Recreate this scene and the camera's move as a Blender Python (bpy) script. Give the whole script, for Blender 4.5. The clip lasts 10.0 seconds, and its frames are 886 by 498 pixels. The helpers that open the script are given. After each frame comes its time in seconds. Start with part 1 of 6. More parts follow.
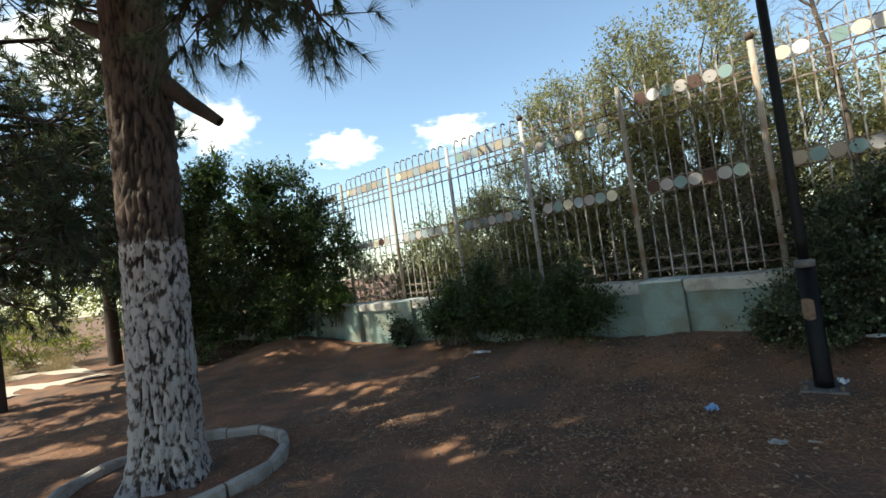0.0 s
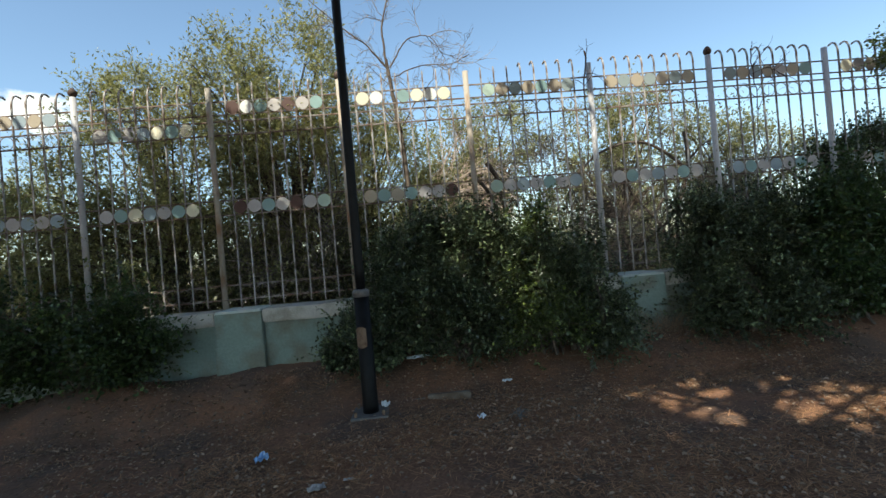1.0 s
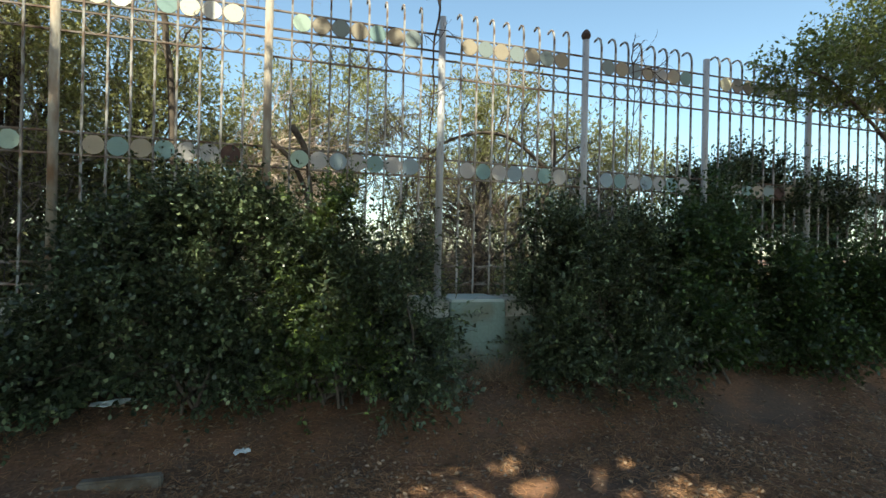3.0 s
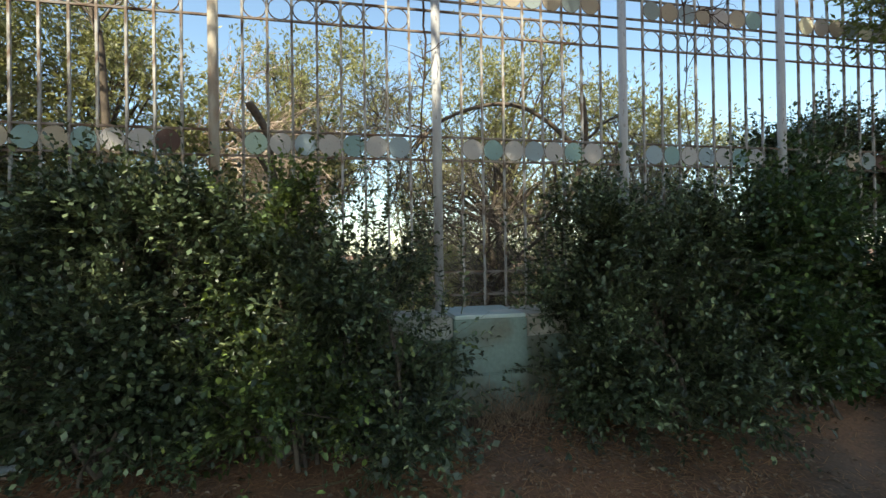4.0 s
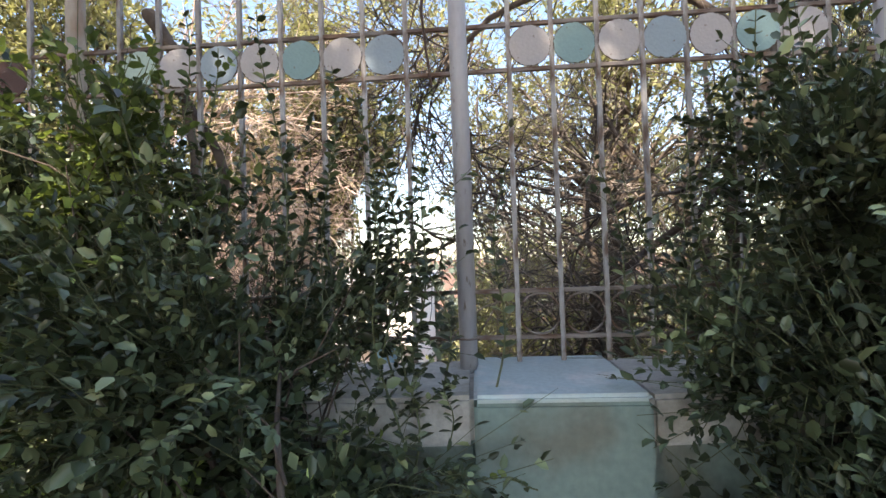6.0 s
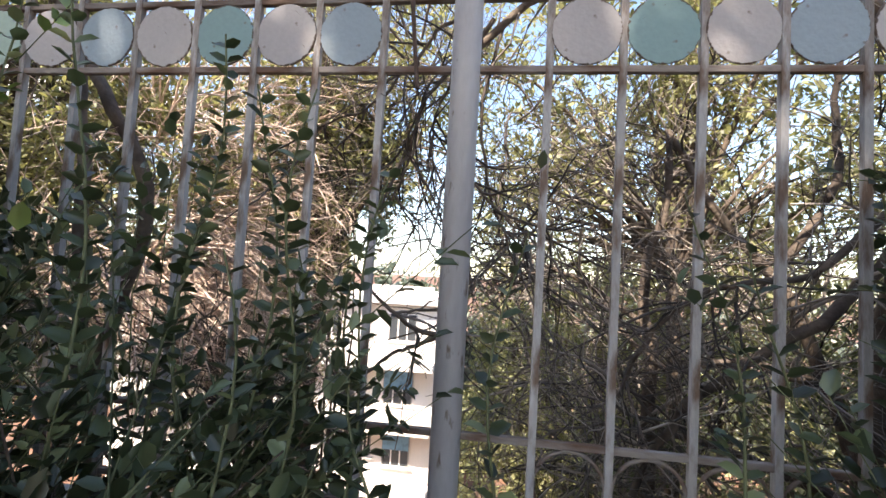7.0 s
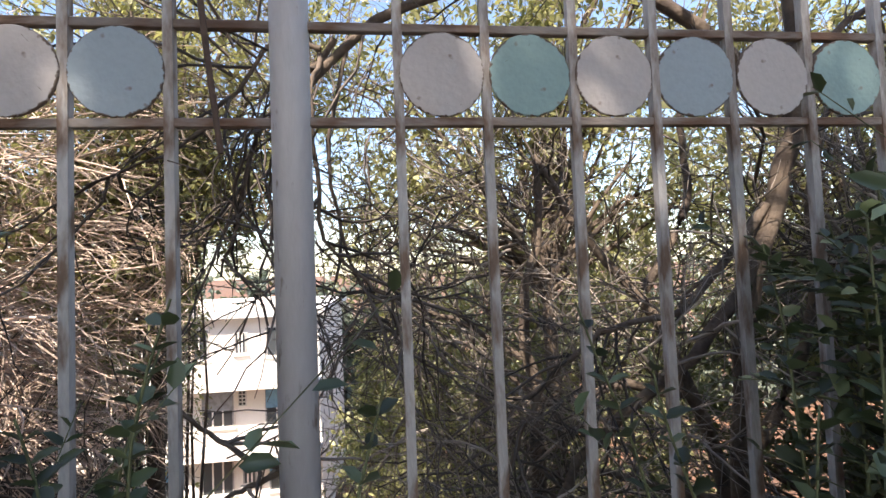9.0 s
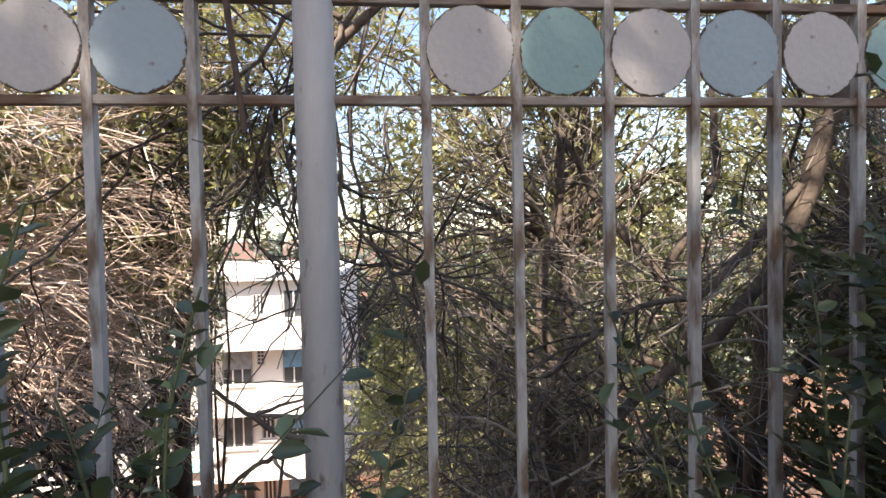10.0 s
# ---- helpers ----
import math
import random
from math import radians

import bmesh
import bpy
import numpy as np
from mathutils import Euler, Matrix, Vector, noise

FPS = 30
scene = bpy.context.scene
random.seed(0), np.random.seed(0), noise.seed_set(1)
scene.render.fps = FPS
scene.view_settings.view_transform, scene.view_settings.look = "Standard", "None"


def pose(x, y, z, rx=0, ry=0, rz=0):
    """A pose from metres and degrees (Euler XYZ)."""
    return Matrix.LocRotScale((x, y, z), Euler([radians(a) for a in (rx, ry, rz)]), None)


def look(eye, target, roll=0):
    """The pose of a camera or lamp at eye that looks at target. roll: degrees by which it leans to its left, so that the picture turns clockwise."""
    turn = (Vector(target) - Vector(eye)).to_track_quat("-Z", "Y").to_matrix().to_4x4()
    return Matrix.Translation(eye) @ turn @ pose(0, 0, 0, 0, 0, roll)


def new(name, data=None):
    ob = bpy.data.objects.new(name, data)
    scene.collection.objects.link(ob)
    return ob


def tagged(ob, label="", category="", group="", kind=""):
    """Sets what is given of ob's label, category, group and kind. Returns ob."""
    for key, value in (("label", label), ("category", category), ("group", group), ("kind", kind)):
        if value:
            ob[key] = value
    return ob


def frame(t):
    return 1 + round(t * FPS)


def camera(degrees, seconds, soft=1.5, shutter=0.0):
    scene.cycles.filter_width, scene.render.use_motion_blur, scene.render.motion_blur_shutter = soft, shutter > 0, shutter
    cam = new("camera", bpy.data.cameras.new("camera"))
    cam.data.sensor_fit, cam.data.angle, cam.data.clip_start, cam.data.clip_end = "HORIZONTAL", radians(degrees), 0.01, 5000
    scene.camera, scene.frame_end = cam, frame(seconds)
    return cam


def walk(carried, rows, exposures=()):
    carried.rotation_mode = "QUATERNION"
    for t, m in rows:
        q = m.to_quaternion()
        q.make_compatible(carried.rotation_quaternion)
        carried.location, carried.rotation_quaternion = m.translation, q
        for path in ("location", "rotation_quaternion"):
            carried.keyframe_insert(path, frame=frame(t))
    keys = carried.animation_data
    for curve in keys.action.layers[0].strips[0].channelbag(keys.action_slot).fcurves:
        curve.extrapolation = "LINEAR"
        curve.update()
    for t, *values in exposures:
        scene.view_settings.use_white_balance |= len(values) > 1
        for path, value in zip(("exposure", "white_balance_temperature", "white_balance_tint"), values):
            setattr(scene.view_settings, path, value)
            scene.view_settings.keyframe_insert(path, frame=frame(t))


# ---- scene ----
cam = camera(86.6, 10.0)
PATH = [
    (0, (-3.213, -8.275, 1.838), (-4.506, -6.751, 1.907), -7.9),
    (0.5, (-3.235, -7.747, 1.722), (-3.743, -5.813, 1.745), -5.8),
    (1, (-2.916, -7.225, 1.709), (-2.806, -5.228, 1.72), -5.0),
    (1.5, (-2.508, -6.798, 1.611), (-2.035, -4.855, 1.617), -2.1),
    (2, (-2.102, -6.29, 1.674), (-1.478, -4.39, 1.694), -1.3),
    (2.5, (-1.694, -5.845, 1.664), (-1.124, -3.929, 1.732), 0.2),
    (2.7, (-1.598, -5.701, 1.681), (-1.058, -3.776, 1.703), 1.3),
    (3.8, (-0.998, -4.54, 1.661), (-0.474, -2.61, 1.644), -0.6),
    (4, (-0.844, -4.337, 1.669), (-0.441, -2.379, 1.683), -0.9),
    (4.5, (-0.562, -3.867, 1.609), (-0.362, -1.877, 1.58), -1.5),
    (5, (-0.352, -3.299, 1.638), (-0.208, -1.304, 1.617), -2.9),
    (5.2, (-0.284, -3.104, 1.642), (-0.131, -1.11, 1.615), -3.7),
    (6.3, (0.105, -1.902, 1.646), (-0.09, 0.086, 1.743), -1.4),
    (6.5, (0.1, -1.68, 1.725), (0.04, 0.317, 1.85), -1.4),
    (6.6, (0.12, -1.594, 1.778), (0.042, 0.401, 1.89), -1.1),
    (7, (0.156, -1.35, 1.925), (-0.116, 0.629, 2.039), 3.3),
    (7.5, (0.114, -1.175, 2.026), (-0.006, 0.82, 2.099), 2.0),
    (8, (0.164, -1.154, 2.113), (0.233, 0.839, 2.276), 1.6),
    (8.5, (0.219, -1.118, 2.198), (0.486, 0.855, 2.385), -0.1),
    (9, (0.211, -1.064, 2.196), (0.445, 0.92, 2.284), -2.3),
    (9.5, (0.2, -1.047, 2.222), (0.366, 0.946, 2.177), -2.5),
    (10, (0.191, -1.05, 2.235), (0.36, 0.942, 2.181), -1.2),
]
walk(cam, [(t, look(eye, target, roll)) for t, eye, target, roll in PATH], [(0, 0.78, 6750, 0), (0.5, 0.52, 6450, 0), (1, 0.62, 6500, 0), (1.5, 0.78, 6850, 0), (2, 0.9, 6950, -5), (2.5, 0.86, 6900, -7), (4, 1.03, 7050, -2), (4.5, 1.18, 7200, 3), (5, 1.45, 7250, 8), (6.5, 1.92, 6950, 14), (7.5, 1.62, 6900, 14), (8, 1.48, 6900, 14), (8.5, 1.43, 6900, 14), (9, 1.54, 6900, 14), (10, 1.65, 6950, 15)])


# ---- world, sun, exposure ----
SUN_FROM = Vector((-0.42, -0.80, 1.05)).normalized()
world = bpy.data.worlds.new("world")
scene.world = world
world.use_nodes = True
sky = world.node_tree.nodes.new("ShaderNodeTexSky")
sky.sky_type = "NISHITA"
sky.sun_disc = False
sky.sun_elevation = math.asin(SUN_FROM.z)
sky.sun_rotation = math.atan2(SUN_FROM.x, SUN_FROM.y)
sky.altitude = 100
sky.ozone_density = 1.0
sky.air_density = 1.0
sky.dust_density = 0.6
world.node_tree.links.new(sky.outputs[0], world.node_tree.nodes["Background"].inputs[0])
world.node_tree.nodes["Background"].inputs[1].default_value = 0.15
sun = new("sun", bpy.data.lights.new("sun", "SUN"))
sun.data.energy = 5.0
sun.data.angle = radians(0.53)
sun.data.color = (1.0, 0.93, 0.82)
sun.matrix_world = look(SUN_FROM * 60, (0, 0, 0))


# ---- materials ----
def mat(name, col, rough=0.8, var=0.25, scale=6.0, fine=60.0, bump=0.3, metal=0.0, second=None, amount=0.5, island=0.0, rand=0.0, stretch=(1, 1, 1), spec=0.5):
    """Two scales of noise over a base colour, a second colour in patches, relief."""
    m = bpy.data.materials.new(name)
    m.use_nodes = True
    nt = m.node_tree
    bsdf = nt.nodes["Principled BSDF"]
    N, L = nt.nodes.new, nt.links.new
    co = N("ShaderNodeTexCoord")
    mp = N("ShaderNodeMapping")
    mp.inputs["Scale"].default_value = stretch
    L(co.outputs["Object"], mp.inputs[0])
    n1, n2 = N("ShaderNodeTexNoise"), N("ShaderNodeTexNoise")
    n1.inputs["Scale"].default_value, n1.inputs["Detail"].default_value = scale, 6
    n2.inputs["Scale"].default_value, n2.inputs["Detail"].default_value = fine, 4
    L(mp.outputs[0], n1.inputs[0])
    L(mp.outputs[0], n2.inputs[0])
    mix = N("ShaderNodeMix")
    mix.data_type = "RGBA"
    ramp = N("ShaderNodeValToRGB")
    ramp.color_ramp.elements[0].position, ramp.color_ramp.elements[1].position = 0.62 - 0.3 * amount, 0.72 - 0.2 * amount
    L(n1.outputs[0], ramp.inputs[0])
    L(ramp.outputs[0], mix.inputs[0])
    second = second or tuple(c * 0.72 for c in col)
    mix.inputs[6].default_value = (*col, 1)
    mix.inputs[7].default_value = (*second, 1)
    hsv = N("ShaderNodeHueSaturation")
    L(mix.outputs[2], hsv.inputs["Color"])
    mr = N("ShaderNodeMapRange")
    mr.inputs["To Min"].default_value, mr.inputs["To Max"].default_value = 1 - var, 1 + var
    L(n2.outputs[0], mr.inputs[0])
    value = mr.outputs[0]
    if island or rand:
        src = N("ShaderNodeNewGeometry").outputs["Random Per Island"] if island else N("ShaderNodeObjectInfo").outputs["Random"]
        k = island or rand
        r2 = N("ShaderNodeMapRange")
        r2.inputs["To Min"].default_value, r2.inputs["To Max"].default_value = 1 - k, 1 + k
        L(src, r2.inputs[0])
        mu = N("ShaderNodeMath")
        mu.operation = "MULTIPLY"
        L(value, mu.inputs[0])
        L(r2.outputs[0], mu.inputs[1])
        value = mu.outputs[0]
    L(value, hsv.inputs["Value"])
    L(hsv.outputs[0], bsdf.inputs["Base Color"])
    bsdf.inputs["Roughness"].default_value = rough
    bsdf.inputs["Metallic"].default_value = metal
    bsdf.inputs["Specular IOR Level"].default_value = spec
    if bump:
        b = N("ShaderNodeBump")
        b.inputs["Strength"].default_value = bump
        b.inputs["Distance"].default_value = 0.01
        L(n2.outputs[0], b.inputs["Height"])
        L(b.outputs[0], bsdf.inputs["Normal"])
    return m


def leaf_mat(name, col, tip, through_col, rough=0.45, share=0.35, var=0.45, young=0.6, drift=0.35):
    """Leaves: each one its own tone between two colours; light shines through."""
    m = bpy.data.materials.new(name)
    m.use_nodes = True
    nt = m.node_tree
    bsdf = nt.nodes["Principled BSDF"]
    N, L = nt.nodes.new, nt.links.new
    geo = N("ShaderNodeNewGeometry")
    ramp = N("ShaderNodeValToRGB")
    e = ramp.color_ramp.elements
    e[0].color, e[1].color = (*[c * (1 - var) for c in col], 1), (*tip, 1)
    mid = ramp.color_ramp.elements.new(young)
    mid.color = (*col, 1)
    L(geo.outputs["Random Per Island"], ramp.inputs[0])
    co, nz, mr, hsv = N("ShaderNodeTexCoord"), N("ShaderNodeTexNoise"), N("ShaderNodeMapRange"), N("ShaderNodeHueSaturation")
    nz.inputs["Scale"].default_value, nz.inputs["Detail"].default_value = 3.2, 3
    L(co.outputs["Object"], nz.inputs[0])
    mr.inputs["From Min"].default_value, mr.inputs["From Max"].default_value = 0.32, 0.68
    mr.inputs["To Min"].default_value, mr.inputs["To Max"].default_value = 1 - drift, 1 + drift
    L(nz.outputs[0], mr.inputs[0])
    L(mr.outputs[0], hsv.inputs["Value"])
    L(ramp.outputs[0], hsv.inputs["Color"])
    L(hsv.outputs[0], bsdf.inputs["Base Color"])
    bsdf.inputs["Roughness"].default_value = rough
    bsdf.inputs["Specular IOR Level"].default_value = 0.4
    tr = N("ShaderNodeBsdfTranslucent")
    tr.inputs[0].default_value = (*through_col, 1)
    mx = N("ShaderNodeMixShader")
    mx.inputs[0].default_value = share
    L(bsdf.outputs[0], mx.inputs[1])
    L(tr.outputs[0], mx.inputs[2])
    L(mx.outputs[0], nt.nodes["Material Output"].inputs[0])
    return m


M_GROUND = mat("needle_litter_soil", (0.205, 0.100, 0.056), 0.95, 0.8, 1.1, 38, 1.0, second=(0.115, 0.070, 0.048), amount=0.6)
M_NEEDLE = mat("fallen_needles", (0.37, 0.19, 0.092), 0.8, 0.2, 5, 40, 0, island=0.55)
M_DRYLEAF = mat("fallen_leaves", (0.31, 0.21, 0.14), 0.8, 0.2, 5, 40, 0, island=0.6)
M_WALL = mat("pale_green_wall_paint", (0.235, 0.305, 0.27), 0.85, 0.25, 2.2, 30, 0.5, second=(0.20, 0.205, 0.165), amount=0.55)
M_COPING = mat("weathered_concrete", (0.52, 0.49, 0.44), 0.85, 0.3, 3, 45, 0.6, second=(0.33, 0.30, 0.25), amount=0.4)
# pier tops have paler plaster, lightened further to look skylit
M_PIERCAP = mat("skylit_toned_pale_plaster", (0.50, 0.57, 0.55), 0.85, 0.18, 4, 40, 0.5, second=(0.66, 0.65, 0.61), amount=0.4)
M_POST = mat("grey_fence_paint", (0.47, 0.45, 0.46), 0.5, 0.14, 42, 60, 0.25, second=(0.20, 0.15, 0.12), amount=-0.02, stretch=(1, 1, 0.3))
M_RUSTPOST = mat("rusty_post_paint", (0.39, 0.335, 0.275), 0.75, 0.2, 5, 60, 0.35, second=(0.26, 0.14, 0.075), amount=0.38, stretch=(1, 1, 0.3))
M_BAR = mat("old_bar_paint", (0.38, 0.355, 0.34), 0.6, 0.25, 24, 110, 0.4, second=(0.15, 0.092, 0.062), amount=0.5, rand=0.2, stretch=(1, 1, 0.3))
M_RAIL = mat("rail_paint", (0.25, 0.21, 0.185), 0.7, 0.25, 14, 90, 0.4, second=(0.12, 0.065, 0.04), amount=0.6, rand=0.2, stretch=(0.3, 1, 1))
DISC = {}
for key, col in (("b", (0.45, 0.41, 0.395)), ("t", (0.23, 0.34, 0.33)), ("u", (0.30, 0.36, 0.40)), ("g", (0.40, 0.50, 0.42)), ("r", (0.075, 0.03, 0.022)),
                 ("c", (0.72, 0.66, 0.50)), ("w", (0.75, 0.72, 0.68)), ("n", (0.40, 0.33, 0.25)), ("s", (0.25, 0.29, 0.29))):
    DISC[key] = mat("disc_paint_" + {"b": "beige", "t": "teal", "u": "pale_blue", "g": "pale_green", "r": "dark_red", "c": "cream", "w": "white", "n": "tan", "s": "slate"}[key],
                    col, 0.6, 0.1, 34, 70, 0.2, second=(0.13 + col[0] * 0.2, 0.09 + col[1] * 0.2, 0.07 + col[2] * 0.2), amount=-0.12)


def rusty_rim(m):
    """Chipped rust round the edge of a painted disc, and a few scratches."""
    nt = m.node_tree
    N, L = nt.nodes.new, nt.links.new
    bsdf = nt.nodes["Principled BSDF"]
    old = bsdf.inputs["Base Color"].links[0].from_socket
    co, ln, n = N("ShaderNodeTexCoord"), N("ShaderNodeVectorMath"), N("ShaderNodeTexNoise")
    ln.operation = "LENGTH"
    L(co.outputs["Object"], ln.inputs[0])
    info, shift = N("ShaderNodeObjectInfo"), N("ShaderNodeVectorMath")
    shift.operation = "ADD"
    L(co.outputs["Object"], shift.inputs[0])
    L(info.outputs["Random"], shift.inputs[1])
    n.inputs["Scale"].default_value, n.inputs["Detail"].default_value = 55, 5
    L(shift.outputs[0], n.inputs[0])
    add = N("ShaderNodeMath")
    add.operation = "MULTIPLY_ADD"
    add.inputs[1].default_value = 0.022
    L(n.outputs[0], add.inputs[0])
    L(ln.outputs["Value"], add.inputs[2])
    edge_ = N("ShaderNodeMapRange")
    edge_.inputs["From Min"].default_value, edge_.inputs["From Max"].default_value = 0.1065, 0.109
    L(add.outputs[0], edge_.inputs[0])
    mp = N("ShaderNodeMapping")
    mp.inputs["Scale"].default_value = (260, 1, 22)
    L(shift.outputs[0], mp.inputs[0])
    sc = N("ShaderNodeTexNoise")
    sc.inputs["Scale"].default_value, sc.inputs["Detail"].default_value = 1.0, 3
    L(mp.outputs[0], sc.inputs[0])
    cut_ = N("ShaderNodeMapRange")
    cut_.inputs["From Min"].default_value, cut_.inputs["From Max"].default_value = 0.73, 0.76
    cut_.inputs["To Max"].default_value = 0.8
    L(sc.outputs[0], cut_.inputs[0])
    mxm = N("ShaderNodeMath")
    mxm.operation = "MAXIMUM"
    L(edge_.outputs[0], mxm.inputs[0])
    L(cut_.outputs[0], mxm.inputs[1])
    mx = N("ShaderNodeMix")
    mx.data_type = "RGBA"
    L(mxm.outputs[0], mx.inputs[0])
    L(old, mx.inputs[6])
    mx.inputs[7].default_value = (0.10, 0.065, 0.045, 1)
    L(mx.outputs[2], bsdf.inputs["Base Color"])


for m in DISC.values():
    rusty_rim(m)
M_PEBBLE = mat("grey_pebble", (0.20, 0.17, 0.15), 0.9, 0.2, 10, 50, 0, island=0.4)
M_OLDKERB = mat("earthy_concrete", (0.20, 0.165, 0.135), 0.95, 0.3, 6, 50, 0.6, second=(0.12, 0.085, 0.06), amount=0.6)
M_BLACK = mat("black_lamp_paint", (0.007, 0.007, 0.008), 0.5, 0.3, 12, 80, 0.15, spec=0.2)
M_HATCH = mat("rusty_hatch_plate", (0.20, 0.13, 0.085), 0.75, 0.25, 18, 90, 0.3, second=(0.12, 0.07, 0.045), amount=0.5)
M_COLLAR = mat("grey_collar_paint", (0.14, 0.13, 0.125), 0.6, 0.2, 20, 80, 0.2)
M_BARK = mat("pine_bark", (0.065, 0.045, 0.036), 0.95, 0.45, 7, 45, 1.0, second=(0.045, 0.03, 0.024), amount=0.6, stretch=(1, 1, 0.35))
M_BRANCH = mat("grey_brown_branch_bark", (0.13, 0.098, 0.075), 0.9, 0.3, 10, 60, 0.6, second=(0.075, 0.055, 0.045), amount=0.5)
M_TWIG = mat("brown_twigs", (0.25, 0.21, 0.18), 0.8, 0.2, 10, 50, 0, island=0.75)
# twig tones carry light: dark for shaded twigs, pale for sunlit dry ones
M_DARKTWIG = mat("shade_toned_brown_twigs", (0.10, 0.08, 0.068), 0.85, 0.2, 10, 50, 0, island=0.6)
M_DRYTWIG = mat("sun_toned_pale_dry_twigs", (0.68, 0.52, 0.43), 0.85, 0.2, 10, 50, 0, island=0.35)
M_STEM = mat("green_stems", (0.12, 0.13, 0.06), 0.7, 0.2, 10, 50, 0, island=0.3)
M_KERB = mat("whitewashed_kerb", (0.38, 0.345, 0.32), 0.9, 0.3, 5, 50, 0.6, second=(0.25, 0.22, 0.19), amount=0.5)
M_PAPER = mat("white_litter", (0.70, 0.72, 0.74), 0.7, 0.1, 12, 60, 0.1)
M_CAP = mat("blue_plastic", (0.20, 0.36, 0.62), 0.4, 0.1, 12, 60, 0.0, second=(0.75, 0.78, 0.8), amount=0.3)
M_FACADE = mat("white_render", (0.80, 0.74, 0.68), 0.9, 0.05, 0.6, 12, 0.1, second=(0.70, 0.63, 0.57), amount=0.35)
M_SOFFIT = mat("dusty_slab_edge", (0.66, 0.64, 0.62), 0.9, 0.08, 1, 12, 0.1)
M_WINFRAME = mat("grey_window_frame", (0.35, 0.33, 0.32), 0.6, 0.1, 5, 40, 0)
M_SHUTBLUE = mat("blue_shutter", (0.17, 0.33, 0.48), 0.6, 0.1, 5, 40, 0)
M_SHUTGREY = mat("grey_shutter", (0.30, 0.31, 0.33), 0.6, 0.1, 5, 40, 0)
M_TURQ = mat("turquoise_awning", (0.30, 0.58, 0.60), 0.7, 0.1, 5, 40, 0)
M_PATH = mat("pale_dust_path", (0.55, 0.46, 0.37), 0.95, 0.15, 2, 40, 0.4)
M_STRAW = mat("dry_straw", (0.52, 0.41, 0.22), 0.85, 0.15, 5, 40, 0, island=0.4)
M_RUSTIRON = mat("rusty_iron", (0.09, 0.055, 0.04), 0.8, 0.3, 10, 60, 0.4)
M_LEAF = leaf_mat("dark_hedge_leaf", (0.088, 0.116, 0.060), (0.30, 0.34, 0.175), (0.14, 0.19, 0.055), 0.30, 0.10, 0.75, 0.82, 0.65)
# fresh yellow-green leaves, also brightened to stand for sunlit ones
M_LEAFSUN = leaf_mat("sun_toned_fresh_leaf", (0.085, 0.120, 0.050), (0.33, 0.40, 0.10), (0.28, 0.36, 0.06), 0.38, 0.22, 0.7, 0.75, 0.6)
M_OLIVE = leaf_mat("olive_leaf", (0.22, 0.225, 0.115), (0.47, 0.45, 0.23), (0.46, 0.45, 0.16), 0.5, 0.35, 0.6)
# darker copy of the olive leaf, with shade put into its colour
M_OLIVEDARK = leaf_mat("shade_toned_olive_leaf", (0.075, 0.088, 0.05), (0.15, 0.16, 0.08), (0.2, 0.22, 0.07), 0.5, 0.3)
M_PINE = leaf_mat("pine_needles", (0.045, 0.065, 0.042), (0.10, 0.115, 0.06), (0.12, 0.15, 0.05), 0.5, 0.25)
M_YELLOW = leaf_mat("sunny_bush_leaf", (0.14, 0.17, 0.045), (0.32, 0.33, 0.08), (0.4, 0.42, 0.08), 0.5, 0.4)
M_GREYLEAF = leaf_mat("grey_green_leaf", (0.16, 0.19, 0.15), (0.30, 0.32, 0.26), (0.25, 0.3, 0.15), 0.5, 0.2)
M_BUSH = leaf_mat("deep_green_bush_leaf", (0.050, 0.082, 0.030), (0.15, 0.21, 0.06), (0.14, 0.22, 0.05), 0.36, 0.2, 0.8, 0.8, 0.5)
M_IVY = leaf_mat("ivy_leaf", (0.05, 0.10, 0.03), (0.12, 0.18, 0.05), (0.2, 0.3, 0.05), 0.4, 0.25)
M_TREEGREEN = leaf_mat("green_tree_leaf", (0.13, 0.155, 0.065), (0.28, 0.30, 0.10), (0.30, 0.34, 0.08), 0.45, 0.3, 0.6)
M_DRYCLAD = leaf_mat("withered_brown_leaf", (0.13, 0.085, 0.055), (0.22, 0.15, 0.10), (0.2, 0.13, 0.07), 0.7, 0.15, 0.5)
M_GLASS = bpy.data.materials.new("dark_window_glass")
M_GLASS.use_nodes = True
M_GLASS.node_tree.nodes["Principled BSDF"].inputs["Base Color"].default_value = (0.05, 0.055, 0.06, 1)
M_GLASS.node_tree.nodes["Principled BSDF"].inputs["Roughness"].default_value = 0.08


